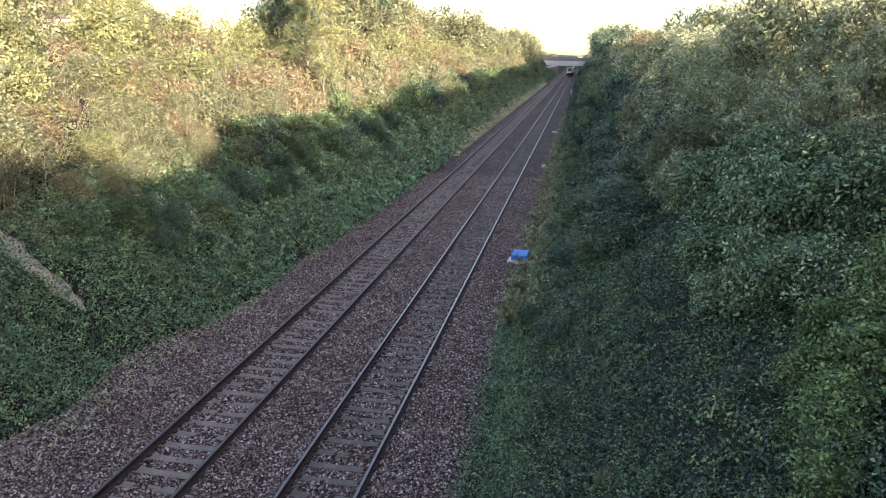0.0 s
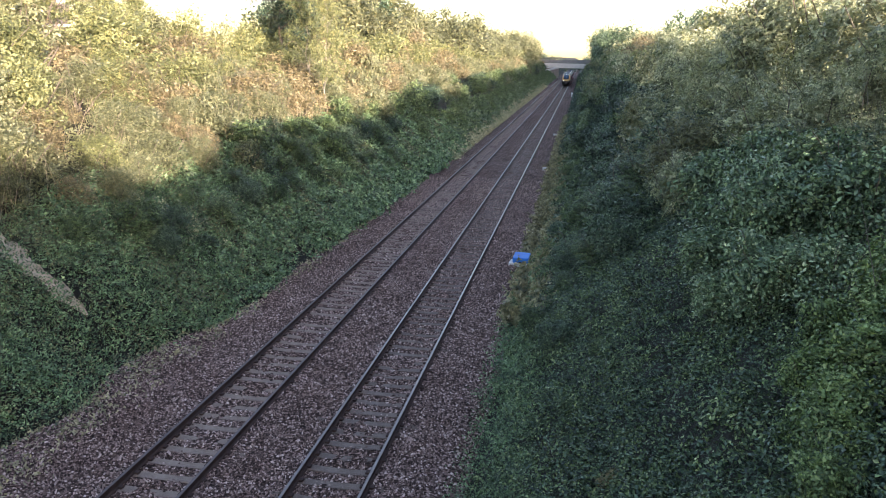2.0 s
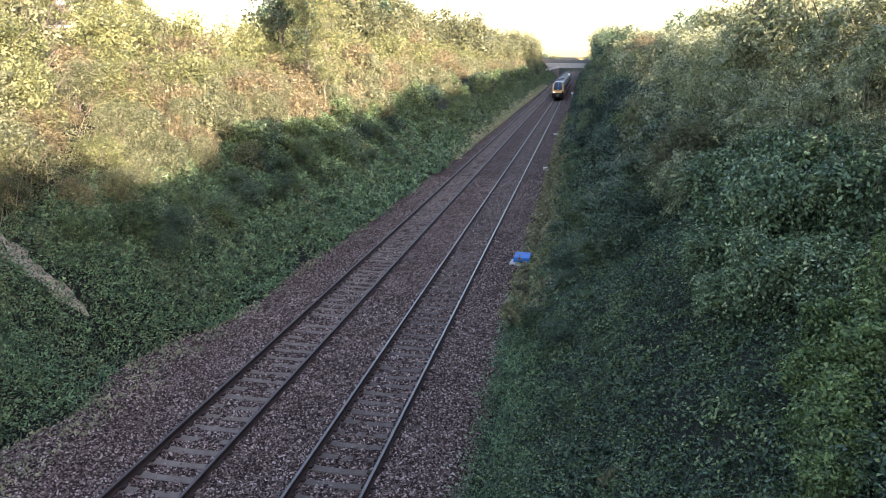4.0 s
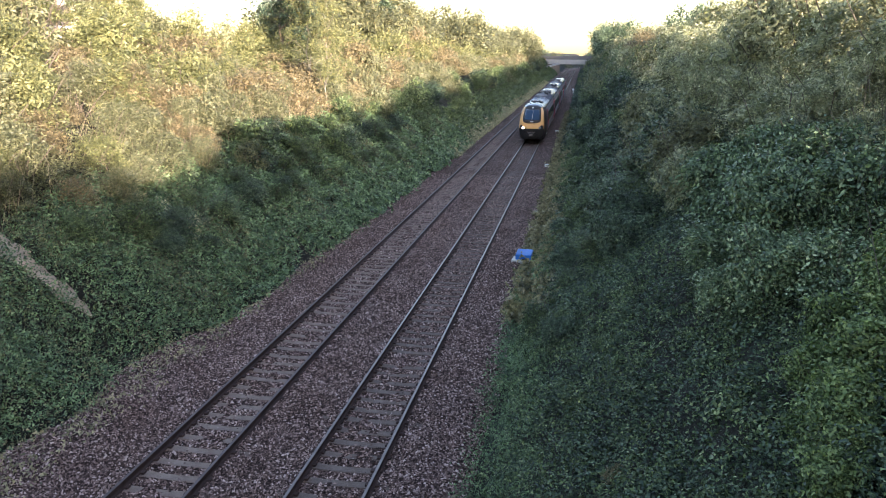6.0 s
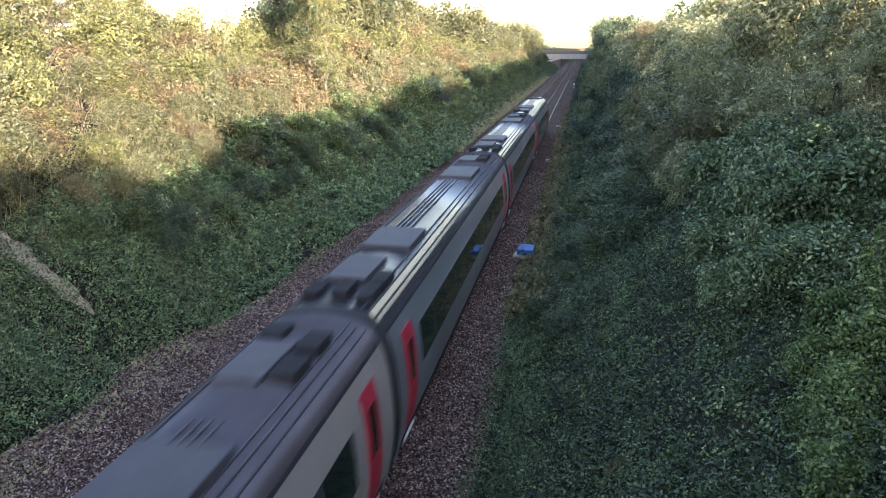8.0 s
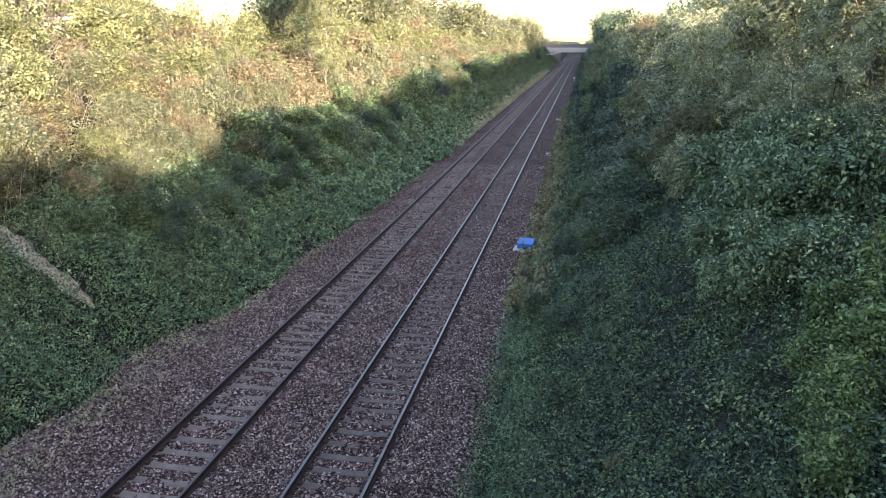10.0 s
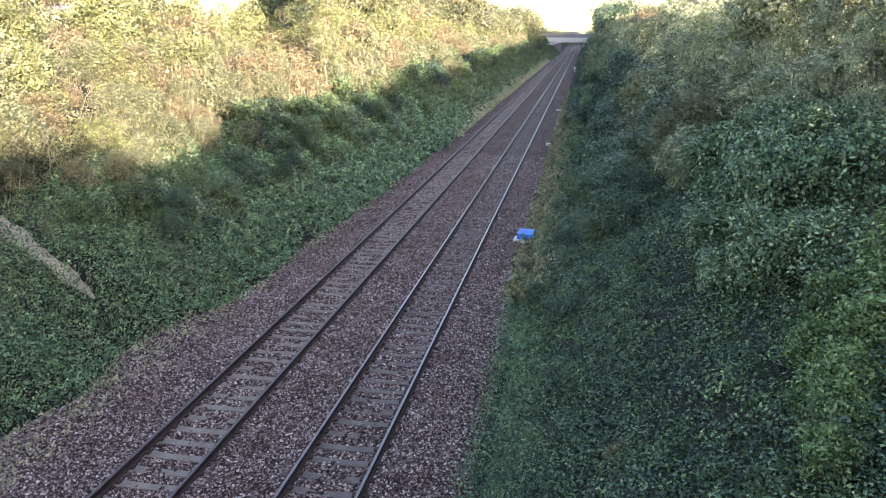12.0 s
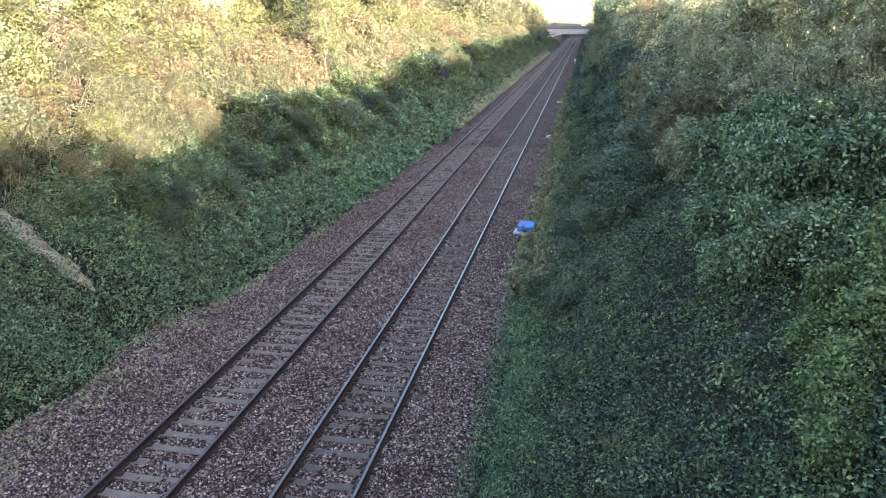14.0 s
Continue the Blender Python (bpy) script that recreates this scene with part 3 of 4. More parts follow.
def planting():
    B = "bushes on the cutting"
    T = "trees above the cutting"
    near = {
        "green": (1, 2.6, 2.2, 8000, 0.105, L_GREEN, "dense green hawthorn bush on the cutting slope"),
        "dark": (2, 2.8, 2.4, 8000, 0.105, L_DARK, "dark green bramble thicket on the cutting slope"),
        "yellow": (3, 2.8, 3.0, 8800, 0.09, L_YELLOW, "yellow-green leafy bush on the cutting slope"),
        "olive": (4, 2.8, 2.8, 8800, 0.088, L_OLIVE, "dull olive bush with thin twigs on the cutting slope"),
        "pale": (17, 2.8, 2.9, 8200, 0.105, L_PALE, "dusty grey-green hazel bush high on the cutting slope"),
        "rust": (5, 2.8, 2.6, 8000, 0.085, L_RUST, "russet brown autumn bush on the cutting slope")}
    kinds = {}
    for k, (seed, w, h, n, leaf, mat, label) in near.items():
        kinds[k] = make_bush(seed, w, h, n, leaf, mat, label, "bush", B, lobes=15)
        kinds["mid_" + k] = make_bush(seed + 40, w, h, int(n * 0.42), leaf * 1.5, mat, label, "bush", B, lobes=15)
    kinds["ivy"] = make_bush(61, 4.2, 4.2, 10000, 0.175, L_IVY, "tall thicket smothered in glossy ivy and pale climber", "bush", B, lobes=24, slim=False, tuft=7)
    kinds["light"] = make_bush(62, 2.6, 2.6, 6000, 0.145, L_FRESH, "fresh light green leafy shrub high on the bank", "bush", B, lobes=16, slim=False)
    kinds["ash"] = make_bush(63, 2.8, 2.8, 6000, 0.11, L_GREEN, "young ash with flat sprays of green leaves", "bush", B, lobes=15, slim=False, flat=1.3)
    kinds["tree_yellow"] = make_tree(11, 5.2, 7.0, 14000, 0.115, L_YELLOW, "tall yellow-green tree above the cutting", T)
    kinds["tree_green"] = make_tree(12, 5.5, 7.5, 13000, 0.12, L_OLIVE, "tall olive-green tree above the cutting", T)
    kinds["tree_dark"] = make_tree(13, 6.0, 8.0, 11000, 0.16, L_DARK, "tall dark green tree above the cutting", T)
    kinds["birch"] = make_tree(16, 3.8, 8.6, 9500, 0.11, L_YELLOW, "slender pale tree with upright limbs above the bushes", T, bark=M_PALEBARK, girth=0.011)
    rng = np.random.default_rng(21)
    spots = []
    far = {"pale": [], "olive": [], "green": [], "dark": [], "yellow": [], "rust": [], "tree": [], "tree_dark": []}

    def open_view(x, y, dist, k):
        """Gaps in the growth: a dip in the tree line, and a view of the house."""
        r = -x / max(y, 1.0)
        return (abs(r - 0.49) < 0.075 and ("tree" in k or k == "birch")) or (abs(r - 0.79) < 0.014 and dist > 12)

    def row(side, dist, y0, y1, step, scale, names):
        y = y0
        while y < y1:
            d = dist + rng.normal() * 0.45
            x = -0.2 - foot(y) - d if side < 0 else -1.55 + d
            k = names[int(rng.random() * len(names))]
            s = scale * (0.75 + 0.5 * rng.random())
            yy = y + rng.normal() * 0.3
            if side < 0 and open_view(x, yy, dist, k):
                y += step
                continue
            if k in near and y > 50:
                far[k].append((x, yy, s * 0.6))
                y += step * (0.8 + 0.4 * rng.random())
                continue
            if k in near and (y > 33 or y < 4):
                k = "mid_" + k
            if not (side < 0 and off_sand(x, yy) < 1.3):
                spots.append((x, yy, s, k))
            y += step * (0.8 + 0.4 * rng.random())

    # left slope, low to high
    row(-1, 2.4, 23, 60, 2.5, 0.48, ("green", "dark", "ash"))
    row(-1, 3.6, 21, 60, 2.1, 0.64, ("green", "dark", "green", "ash"))
    row(-1, 5.1, 21, 33, 1.9, 0.72, ("olive", "rust", "olive"))
    row(-1, 5.1, 34, 62, 1.9, 0.82, ("green", "green", "dark", "olive"))
    row(-1, 6.8, 13, 33, 1.9, 0.80, ("olive", "yellow", "rust"))
    row(-1, 6.8, 33, 64, 1.9, 0.82, ("olive", "rust", "olive"))
    row(-1, 8.6, 13, 66, 2.1, 0.95, ("olive", "rust", "yellow", "olive"))
    row(-1, 10.6, 14, 66, 2.1, 1.0, ("yellow", "olive", "rust", "yellow", "olive"))
    row(-1, 13.0, 15, 66, 2.3, 1.1, ("yellow", "yellow", "olive", "rust"))
    row(-1, 15.8, 18, 66, 2.7, 1.2, ("yellow", "olive", "yellow"))
    row(-1, 18.5, 22, 60, 4.2, 0.70, ("tree_yellow", "tree_yellow", "tree_green"))
    row(-1, 23.0, 26, 66, 5.0, 0.80, ("tree_yellow", "tree_green"))
    spots.append((-24.5, 59.5, 1.0, "tree_dark"))
    spots.append((-17.0, 51.5, 0.95, "birch"))
    spots.append((-19.6, 55.0, 1.0, "birch"))
    # unseen low bushes behind the viewer, added to stop sun passing under the hedge
    for i in range(9):
        spots.append((8.0, -17 + 1.6 * i, 0.55, "mid_green"))
    # further off
    def far_row(side, dist, y0, y1, step, scale, names):
        y = y0
        while y < y1:
            d = dist + rng.normal() * 0.7
            x = -10.75 - d if side < 0 else -1.55 + d
            k = names[int(rng.random() * len(names))]
            if not (side < 0 and open_view(x, y, dist, k)):
                far[k].append((x, y, scale * (0.75 + 0.5 * rng.random())))
            y += step * (0.8 + 0.4 * rng.random())

    far_row(-1, 2.6, 64, 345, 3.4, 0.36, ("green",))
    far_row(-1, 5.0, 60, 345, 3.4, 0.60, ("green", "olive", "green", "dark"))
    far_row(-1, 7.8, 62, 365, 3.4, 0.72, ("olive", "rust", "olive"))
    far_row(-1, 10.6, 64, 365, 3.6, 0.82, ("yellow", "rust", "yellow"))
    far_row(-1, 14.0, 66, 365, 4.0, 0.95, ("yellow", "rust", "yellow"))
    far_row(-1, 17.5, 66, 200, 5.0, 1.00, ("yellow", "tree"))
    far_row(-1, 20.0, 95, 420, 6.5, 0.92, ("tree", "tree", "tree", "tree_dark"))
    far_row(-1, 11.0, 150, 345, 7.5, 1.12, ("tree", "yellow", "tree"))
    far_row(1, 9.0, 215, 345, 8.0, 1.15, ("tree_dark",))
    far_row(-1, 27.0, 70, 300, 8.0, 0.85, ("tree", "tree_dark"))
    far_row(-1, 36.0, 60, 260, 11.0, 0.95, ("tree", "tree_dark"))
    # right slope
    row(1, 1.5, 20, 62, 2.2, 0.40, ("dark", "green"))
    row(1, 3.4, 25, 64, 2.0, 0.70, ("dark", "green", "dark"))
    row(1, 5.4, 26, 64, 2.0, 0.92, ("dark", "olive", "green", "pale"))
    row(1, 7.8, 24, 64, 2.1, 0.95, ("pale", "olive", "pale"))
    row(1, 10.0, 2, 66, 2.7, 1.22, ("pale", "yellow", "pale", "olive"))
    # unseen hedge added above the cutting behind the viewer, with a dip in its top
    # its height sets where sun and shadow fall on the left bank
    for i in range(31):
        y = -50 + 1.75 * i
        top = np.interp(y, [-50, -20, -13, -11, -9, -5.5, -3, 3], [11.3, 11.2, 11.2, 10.6, 9.7, 9.7, 10.7, 11.0])
        spots.append((8.45 + 0.3 * rng.normal(), y, (top - 7.35) / 2.6, "mid_olive" if i % 3 else "mid_green"))
    for x, y, s in ((2.95, 15.2, 0.36), (3.25, 16.9, 0.46), (3.55, 18.6, 0.52), (3.85, 20.4, 0.55), (4.15, 22.4, 0.55), (3.6, 14.6, 0.42), (4.4, 16.0, 0.54), (4.6, 18.4, 0.58), (5.0, 20.6, 0.58), (5.3, 17.0, 0.55), (5.1, 14.2, 0.52), (4.2, 13.2, 0.42)):
        spots.append((x, y, s, "ivy"))
    for x, y, s in ((3.4, 10.7, 0.40), (3.5, 9.7, 0.42), (3.15, 9.9, 0.30), (3.8, 11.3, 0.42), (3.3, 9.0, 0.38), (3.95, 10.3, 0.48), (3.1, 8.5, 0.34), (4.4, 11.6, 0.46), (4.6, 9.7, 0.5), (4.9, 12.2, 0.5)):
        spots.append((x, y, s, "light"))
    for x, y, s in ((6.5, 19.4, 0.62), (6.2, 16.4, 0.6), (5.7, 22.4, 0.68), (7.4, 21.6, 0.7), (7.1, 24.2, 0.9), (6.5, 23.2, 0.72), (6.0, 25.6, 0.8), (7.9, 26.4, 1.0)):
        spots.append((x, y, s, "pale"))
    for x, y, s in ((0.9, 17.5, 0.30), (-0.2, 20.5, 0.28), (0.2, 15.0, 0.26)):
        spots.append((x, y, s, "green"))
    spots.append((0.85, 11.7, 0.16, "rust"))
    for x, y, s in ((0.6, 33.0, 0.62), (1.6, 29.6, 0.85), (0.3, 28.0, 0.55), (-0.2, 25.2, 0.40), (0.9, 25.8, 0.55), (2.4, 31.5, 0.9), (-14.2, 23.4, 0.5), (-14.6, 31.0, 0.55)):
        spots.append((x, y, s, "ash"))
    far_row(1, 2.2, 62, 345, 3.4, 0.42, ("dark", "green"))
    far_row(1, 4.8, 64, 345, 3.4, 0.66, ("green", "olive", "dark"))
    far_row(1, 7.8, 66, 365, 3.6, 0.80, ("green", "pale", "olive"))
    far_row(1, 11.0, 68, 365, 4.0, 0.92, ("pale", "rust", "yellow"))
    far_row(1, 14.0, 66, 300, 4.5, 1.15, ("olive", "yellow", "pale"))
    far_row(1, 17.0, 110, 420, 7.0, 0.72, ("tree_dark", "tree"))
    far_row(1, 13.0, 210, 340, 9.0, 1.0, ("tree_dark",))
    for k in range(60):
        far["tree_dark" if k % 3 else "tree"].append((-70 + 2.6 * k, 430 + 60 * rng.random(), 0.62 + 0.25 * rng.random()))
    plant(kinds, spots, 5)
    remove(kinds.values())
    frng = np.random.default_rng(77)
    thick = [crown(frng, random_lobes(frng, 4.8, 3.8, 16), 2000, 0.25) for _ in range(4)]
    thin = [crown(frng, random_lobes(frng, 4.8, 3.8, 16), 1000, 0.36) for _ in range(4)]
    tall = [crown(frng, random_lobes(frng, 8.0, 9.0, 16, 0.25), 2600, 0.38) for _ in range(4)]
    high = [crown(frng, random_lobes(frng, 8.0, 9.0, 16, 0.25), 1500, 0.44) for _ in range(4)]
    far_growth("far_green_thicket", "green thicket running far along both banks", (thick, thin), far["green"], L_GREEN, 1)
    far_growth("far_dark_thicket", "dark green thicket running far along both banks", (thick, thin), far["dark"], L_DARK, 2)
    far_growth("far_yellow_thicket", "yellow-green sunlit thicket far along the bank", (thick, thin), far["yellow"], L_YELLOW, 3)
    far_growth("far_russet_thicket", "russet autumn thicket far along the bank", (thick, thin), far["rust"], L_RUST, 4)
    far_growth("far_olive_thicket", "olive thicket running along both banks", (thick, thin), far["olive"], L_OLIVE, 8)
    far_growth("far_pale_thicket", "dusty grey-green thicket high on the bank", (thick, thin), far["pale"], L_PALE, 9)
    far_growth("far_trees", "broad olive-green trees far along the cutting", (tall, high), far["tree"], L_OLIVE, 5)
    far_growth("far_dark_trees", "broad dark trees far along the cutting", (tall, high), far["tree_dark"], L_DARK, 6)


planting()


def clear_of_sand(x, y, rng):
    edge = -0.25 - foot(y) - 0.45 * wave(0 * x, y, 3.1, 5.0) + 0.35 * rng.normal(size=len(x))
    return (off_sand(x, y) > 0.28 + 0.26 * rng.normal(size=len(x))) & (x < edge)


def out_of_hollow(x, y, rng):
    """Keeps the shaded hollow under the ivy nearly bare, so blackened soil stands for its shade."""
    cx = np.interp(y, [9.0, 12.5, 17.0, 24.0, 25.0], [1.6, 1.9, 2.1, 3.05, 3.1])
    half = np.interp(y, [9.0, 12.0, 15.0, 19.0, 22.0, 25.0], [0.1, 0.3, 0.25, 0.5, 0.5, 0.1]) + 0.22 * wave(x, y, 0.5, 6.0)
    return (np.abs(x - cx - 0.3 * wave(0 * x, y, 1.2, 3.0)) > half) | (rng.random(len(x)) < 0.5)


scatter_cover("left_bank_weeds", "nettles, brambles and weeds covering the lower bank", -16.8, -10.0, 8, 75, 200000, 0.115, L_WEED, 0.62, 31, clear_of_sand)
scatter_cover("left_bank_dull_weeds", "dusty dull weeds among the nettles", -20, -11.5, 8, 75, 100000, 0.11, L_OLIVE, 0.5, 35, clear_of_sand)
scatter_cover("right_bank_brambles", "low brambles and ivy covering the bank", -1.5, 7, 6, 70, 110000, 0.085, L_DARK, 0.3, 32, out_of_hollow)
scatter_cover("right_bank_ivy", "dark ivy between the brambles", -1.2, 8, 6, 70, 70000, 0.095, L_GREEN, 0.6, 36, out_of_hollow)
scatter_cover("right_verge_weeds", "fresh green weeds at the edge of the stones", -1.95, -0.7, 8, 30, 26000, 0.085, L_WEED, 0.3, 40, power=1.2)
mound_cover("bramble_mounds", "low mounds of dark green bramble over the bank", -1.4, 5.5, 7, 34, 950, 105, 0.074, L_GREEN, 0.34, 51, out_of_hollow, 1.2)
mound_cover("dark_bramble_mounds", "shaded dark bramble mounds over the bank", -0.6, 6.0, 7, 40, 900, 100, 0.075, L_DARK, 0.42, 52, out_of_hollow, 1.2)
mound_cover("nettle_mounds", "mounds of nettle and bramble on the lower bank", -17.5, -10.8, 9, 48, 1300, 80, 0.085, L_WEED, 0.36, 53, clear_of_sand, 1.3)
scatter_cover("far_bank_weeds", "weeds at the foot of the far banks", -14.3, -10.7, 70, 345, 50000, 0.26, L_GREEN, 0.5, 33, power=1.2, grade=0)
scatter_cover("far_bank_scrub", "scrub at the foot of the far bank", -1.4, 2.0, 68, 345, 36000, 0.30, L_DARK, 0.6, 34, power=1.2, grade=0)
scatter_cover("dry_grass", "pale dry grass along the edge of the track bed", -11.1, -10.15, 64, 240, 26000, 0.20, L_STRAW, 0.45, 37, power=1.2, upright=-0.1, grade=0)
scatter_cover("dry_verge_grass", "yellowing grass along the edge of the track bed", -2.0, -0.7, 24, 120, 34000, 0.17, L_DRY, 0.40, 38, power=1.3, upright=-0.1, grade=0)
scatter_cover("near_verge_grass", "thin dusty grass spreading onto the stones", -13.0, -10.6, 9, 40, 6000, 0.08, L_DRY, 0.10, 39, power=1.1, grade=0)


def dry_tangle(x, y, rng):
    """A dry patch among the weeds below the russet bushes."""
    return np.hypot((x + 15.4) / 1.7, (y - 25.6) / 3.6) < 1.0 + 0.25 * rng.normal(size=len(x))


mound_cover("dry_tangle", "dry straw-coloured tangle of dead weeds on the bank", -18, -12.8, 20, 31, 420, 80, 0.075, L_STRAW, 0.34, 54, dry_tangle)
mound_cover("dusty_weeds", "dusty olive weeds beside the bare soil", -19.5, -14.6, 17, 25, 300, 80, 0.075, L_OLIVE, 0.34, 55, clear_of_sand)
dead_stalks("dead_stalks", "thin dry stalks standing among the bushes", -27, -16.5, 12, 62, 1500, M_STRAW, 41)
dead_stalks("bramble_canes", "bare brown canes arching out of the thicket", 4, 13, 8, 40, 900, M_BARK, 42)

# ================= train =================
M_GREY = surface("silver_grey_paint", [(0.3, (0.20, 0.205, 0.208)), (0.7, (0.28, 0.285, 0.288))], 1.2, 0.38, 0.25, 30, 0.05, 0.002)
M_ROOF = surface("sooty_roof_paint", [(0.25, (0.040, 0.036, 0.046)), (0.6, (0.085, 0.079, 0.094)), (0.85, (0.15, 0.142, 0.162))], 1.4, 0.27, 0.3, 22, 0.1, 0.004, 0.8)
M_HATCH = surface("matt_roof_hatch", [(0.3, (0.045, 0.042, 0.052)), (0.7, (0.085, 0.08, 0.095))], 2, 0.6, spec=0.25)
M_RIB = surface("dark_roof_rib", [(0.3, (0.014, 0.014, 0.017)), (0.7, (0.035, 0.035, 0.040))], 2, 0.85, spec=0.15)
M_YELLOW = surface("yellow_front_paint", [(0.3, (0.66, 0.345, 0.115)), (0.7, (0.78, 0.43, 0.165))], 1.5, 0.42, 0, 40, 0.04, 0.002)
M_MAROON = surface("dark_maroon_paint", [(0.3, (0.025, 0.010, 0.014)), (0.7, (0.055, 0.022, 0.028))], 1.5, 0.35, 0, 40, 0.04, 0.002)
M_RED = surface("red_door_paint", [(0.3, (0.40, 0.022, 0.045)), (0.7, (0.52, 0.035, 0.065))], 1.5, 0.4, 0, 40, 0.04, 0.002)
M_BLACK = surface("grimy_black", [(0.3, (0.010, 0.010, 0.011)), (0.7, (0.035, 0.032, 0.032))], 3, 0.7)
M_RUBBER = surface("gangway_rubber", [(0.3, (0.015, 0.015, 0.017)), (0.7, (0.04, 0.04, 0.044))], 3, 0.8)
M_WHEEL = surface("wheel_steel", [(0.3, (0.08, 0.07, 0.065)), (0.7, (0.20, 0.18, 0.17))], 4, 0.5, 0.7)


def plain(name, color, rough, metal=0.0, glow=0.0, glow_color=(1, 0.92, 0.75)):
    m, nt, p = material(name)
    p.inputs["Base Color"].default_value = (*color, 1)
    p.inputs["Roughness"].default_value, p.inputs["Metallic"].default_value = rough, metal
    if glow:
        p.inputs["Emission Color"].default_value = (*glow_color, 1)
        p.inputs["Emission Strength"].default_value = glow
    return m


M_PANE = plain("dark_tinted_glass", (0.012, 0.018, 0.018), 0.06)
# blue of the reflected sky is mixed into the base colour of the windscreen
M_SCREEN = plain("windscreen_glass", (0.014, 0.035, 0.07), 0.08)
M_LIT = plain("lit_headlamp", (1, 0.95, 0.85), 0.2, 0, 1.2)
M_SMALL = plain("dim_marker_lamp", (0.8, 0.8, 0.8), 0.3, 0, 0.02)
M_UNLIT = plain("unlit_lamp_lens", (0.5, 0.5, 0.5), 0.15, 0.6)
M_WHITE = plain("white_marking", (0.75, 0.75, 0.73), 0.6)

# half of the body section, sill to roof ridge
SIDE = [(1.20, 0.42), (1.30, 0.90), (1.355, 1.35), (1.36, 1.72), (1.33, 2.20), (1.27, 2.66), (1.19, 2.98), (1.10, 3.22), (0.98, 3.42), (0.75, 3.58), (0.40, 3.67), (0.0, 3.70)]
RAKE = [(0.42, 0.40), (0.90, 0.16), (1.35, 0.02), (1.6, 0.0), (2.0, 0.08), (2.3, 0.28), (2.7, 0.68), (3.05, 1.12), (3.35, 1.65), (3.55, 2.25), (3.66, 2.9), (3.70, 3.5)]


NOSE = 0.89  # width of the nose against the body


def half_width(z):
    return float(np.interp(z, [p[1] for p in SIDE], [p[0] for p in SIDE]))


def rake(z, u):
    """Setback of the raked and rounded nose at height z and share u of the half width."""
    return float(np.interp(z, [p[0] for p in RAKE], [p[1] for p in RAKE])) + 0.80 * abs(u) ** 2.8


def shell(name, length, parent, nose):
    """Body shell, in strips from end to end; the strips on the roof and sides have their own paint."""
    ring = [(-x, z) for x, z in SIDE] + [(x, z) for x, z in SIDE[-2::-1]]
    cuts = [0.0, 3.7, 5.0, length] if nose else [0.0, length]
    v, f, mi = [], [], []
    for j, y in enumerate(cuts):
        for x, z in ring:
            w = half_width(z)
            yy = (rake(z, 1.0) if abs(x) > 0.01 else rake(z, 0)) if nose and j == 0 else y
            if nose and j == 0 and z > 3.6:
                yy = rake(z, abs(x) / 1.36)
            v.append((x * (NOSE if nose and j == 0 else 1.0), yy, z))
    n = len(ring)
    for j in range(len(cuts) - 1):
        for i in range(n - 1):
            f.append((j * n + i, j * n + i + 1, (j + 1) * n + i + 1, (j + 1) * n + i))
            z = (ring[i][1] + ring[i + 1][1]) / 2
            mi.append(1 if z > 3.2 else (2 if nose and j < 2 else 0))
    f.append(tuple(range((len(cuts) - 1) * n, len(cuts) * n))[::-1])
    mi.append(3)
    if not nose:
        f.append(tuple(range(n)))
        mi.append(3)
    me = mesh(name, v, f, None)
    for m in (M_GREY, M_ROOF, M_MAROON, M_BLACK):
        me.materials.append(m)
    me.polygons.foreach_set("material_index", mi)
    me.polygons.foreach_set("use_smooth", [len(p) == 4 for p in f])
    return put(name, me, parent)


def face_patch(name, z0, z1, u0, u1, mat, parent, lift, label="", corner=0.0, nz=14, nu=14):
    """A panel that follows the nose between heights z0, z1; u0, u1 are its half shares at the bottom and top."""
    v, f = [], []
    for a in range(nz + 1):
        k = a / nz
        z = z0 + (z1 - z0) * k
        uu = u0 + (u1 - u0) * k
        if corner:
            e = min(k, 1 - k) * (z1 - z0)
            if e < corner:
                uu -= (corner - math.sqrt(max(corner ** 2 - (corner - e) ** 2, 0))) / half_width(z)
        for b in range(nu + 1):
            u = uu * (2 * b / nu - 1)
            v.append((u * half_width(z) * 1.001 * NOSE, rake(z, u) - lift, z))
    n = nu + 1
    back = len(v)
    v += [(x, y + lift + 0.02, z) for x, y, z in v]
    for a in range(nz):
        for b in range(nu):
            i = a * n + b
            f.append((i, i + 1, i + n + 1, i + n))
    rim = [b for b in range(n)] + [a * n + nu for a in range(1, nz + 1)] + [nz * n + b for b in range(nu - 1, -1, -1)] + [a * n for a in range(nz - 1, 0, -1)]
    for i, j in zip(rim, rim[1:] + rim[:1]):
        f.append((j, i, back + i, back + j))
    return put(name, mesh(name, v, f, mat, True), parent, label)


def side_pane(name, y0, y1, z0, z1, side, mat, parent, lift=0.012, label=""):
    zs = [z0] + [p[1] for p in SIDE if z0 < p[1] < z1] + [z1]
    v = []
    for y in (y0, y1):
        for o in (lift, -0.03):
            v += [(side * (half_width(z) + o), y, z) for z in zs]
    n = len(zs)
    f = []
    for i in range(n - 1):
        f.append((i, i + 1, 2 * n + i + 1, 2 * n + i))
        f.append((n + i, 2 * n + n + i, 2 * n + n + i + 1, n + i + 1))
        f.append((i, n + i, n + i + 1, i + 1))
        f.append((2 * n + i, 2 * n + i + 1, 3 * n + i + 1, 3 * n + i))
    f += [(0, 2 * n, 3 * n, n), (n - 1, 2 * n - 1, 4 * n - 1, 3 * n - 1)]
    return put(name, mesh(name, v, f, mat), parent, label)


def roof_z(x):
    pts = SIDE[::-1]
    return float(np.interp(abs(x), [p[0] for p in pts[:6]], [p[1] for p in pts[:6]]))


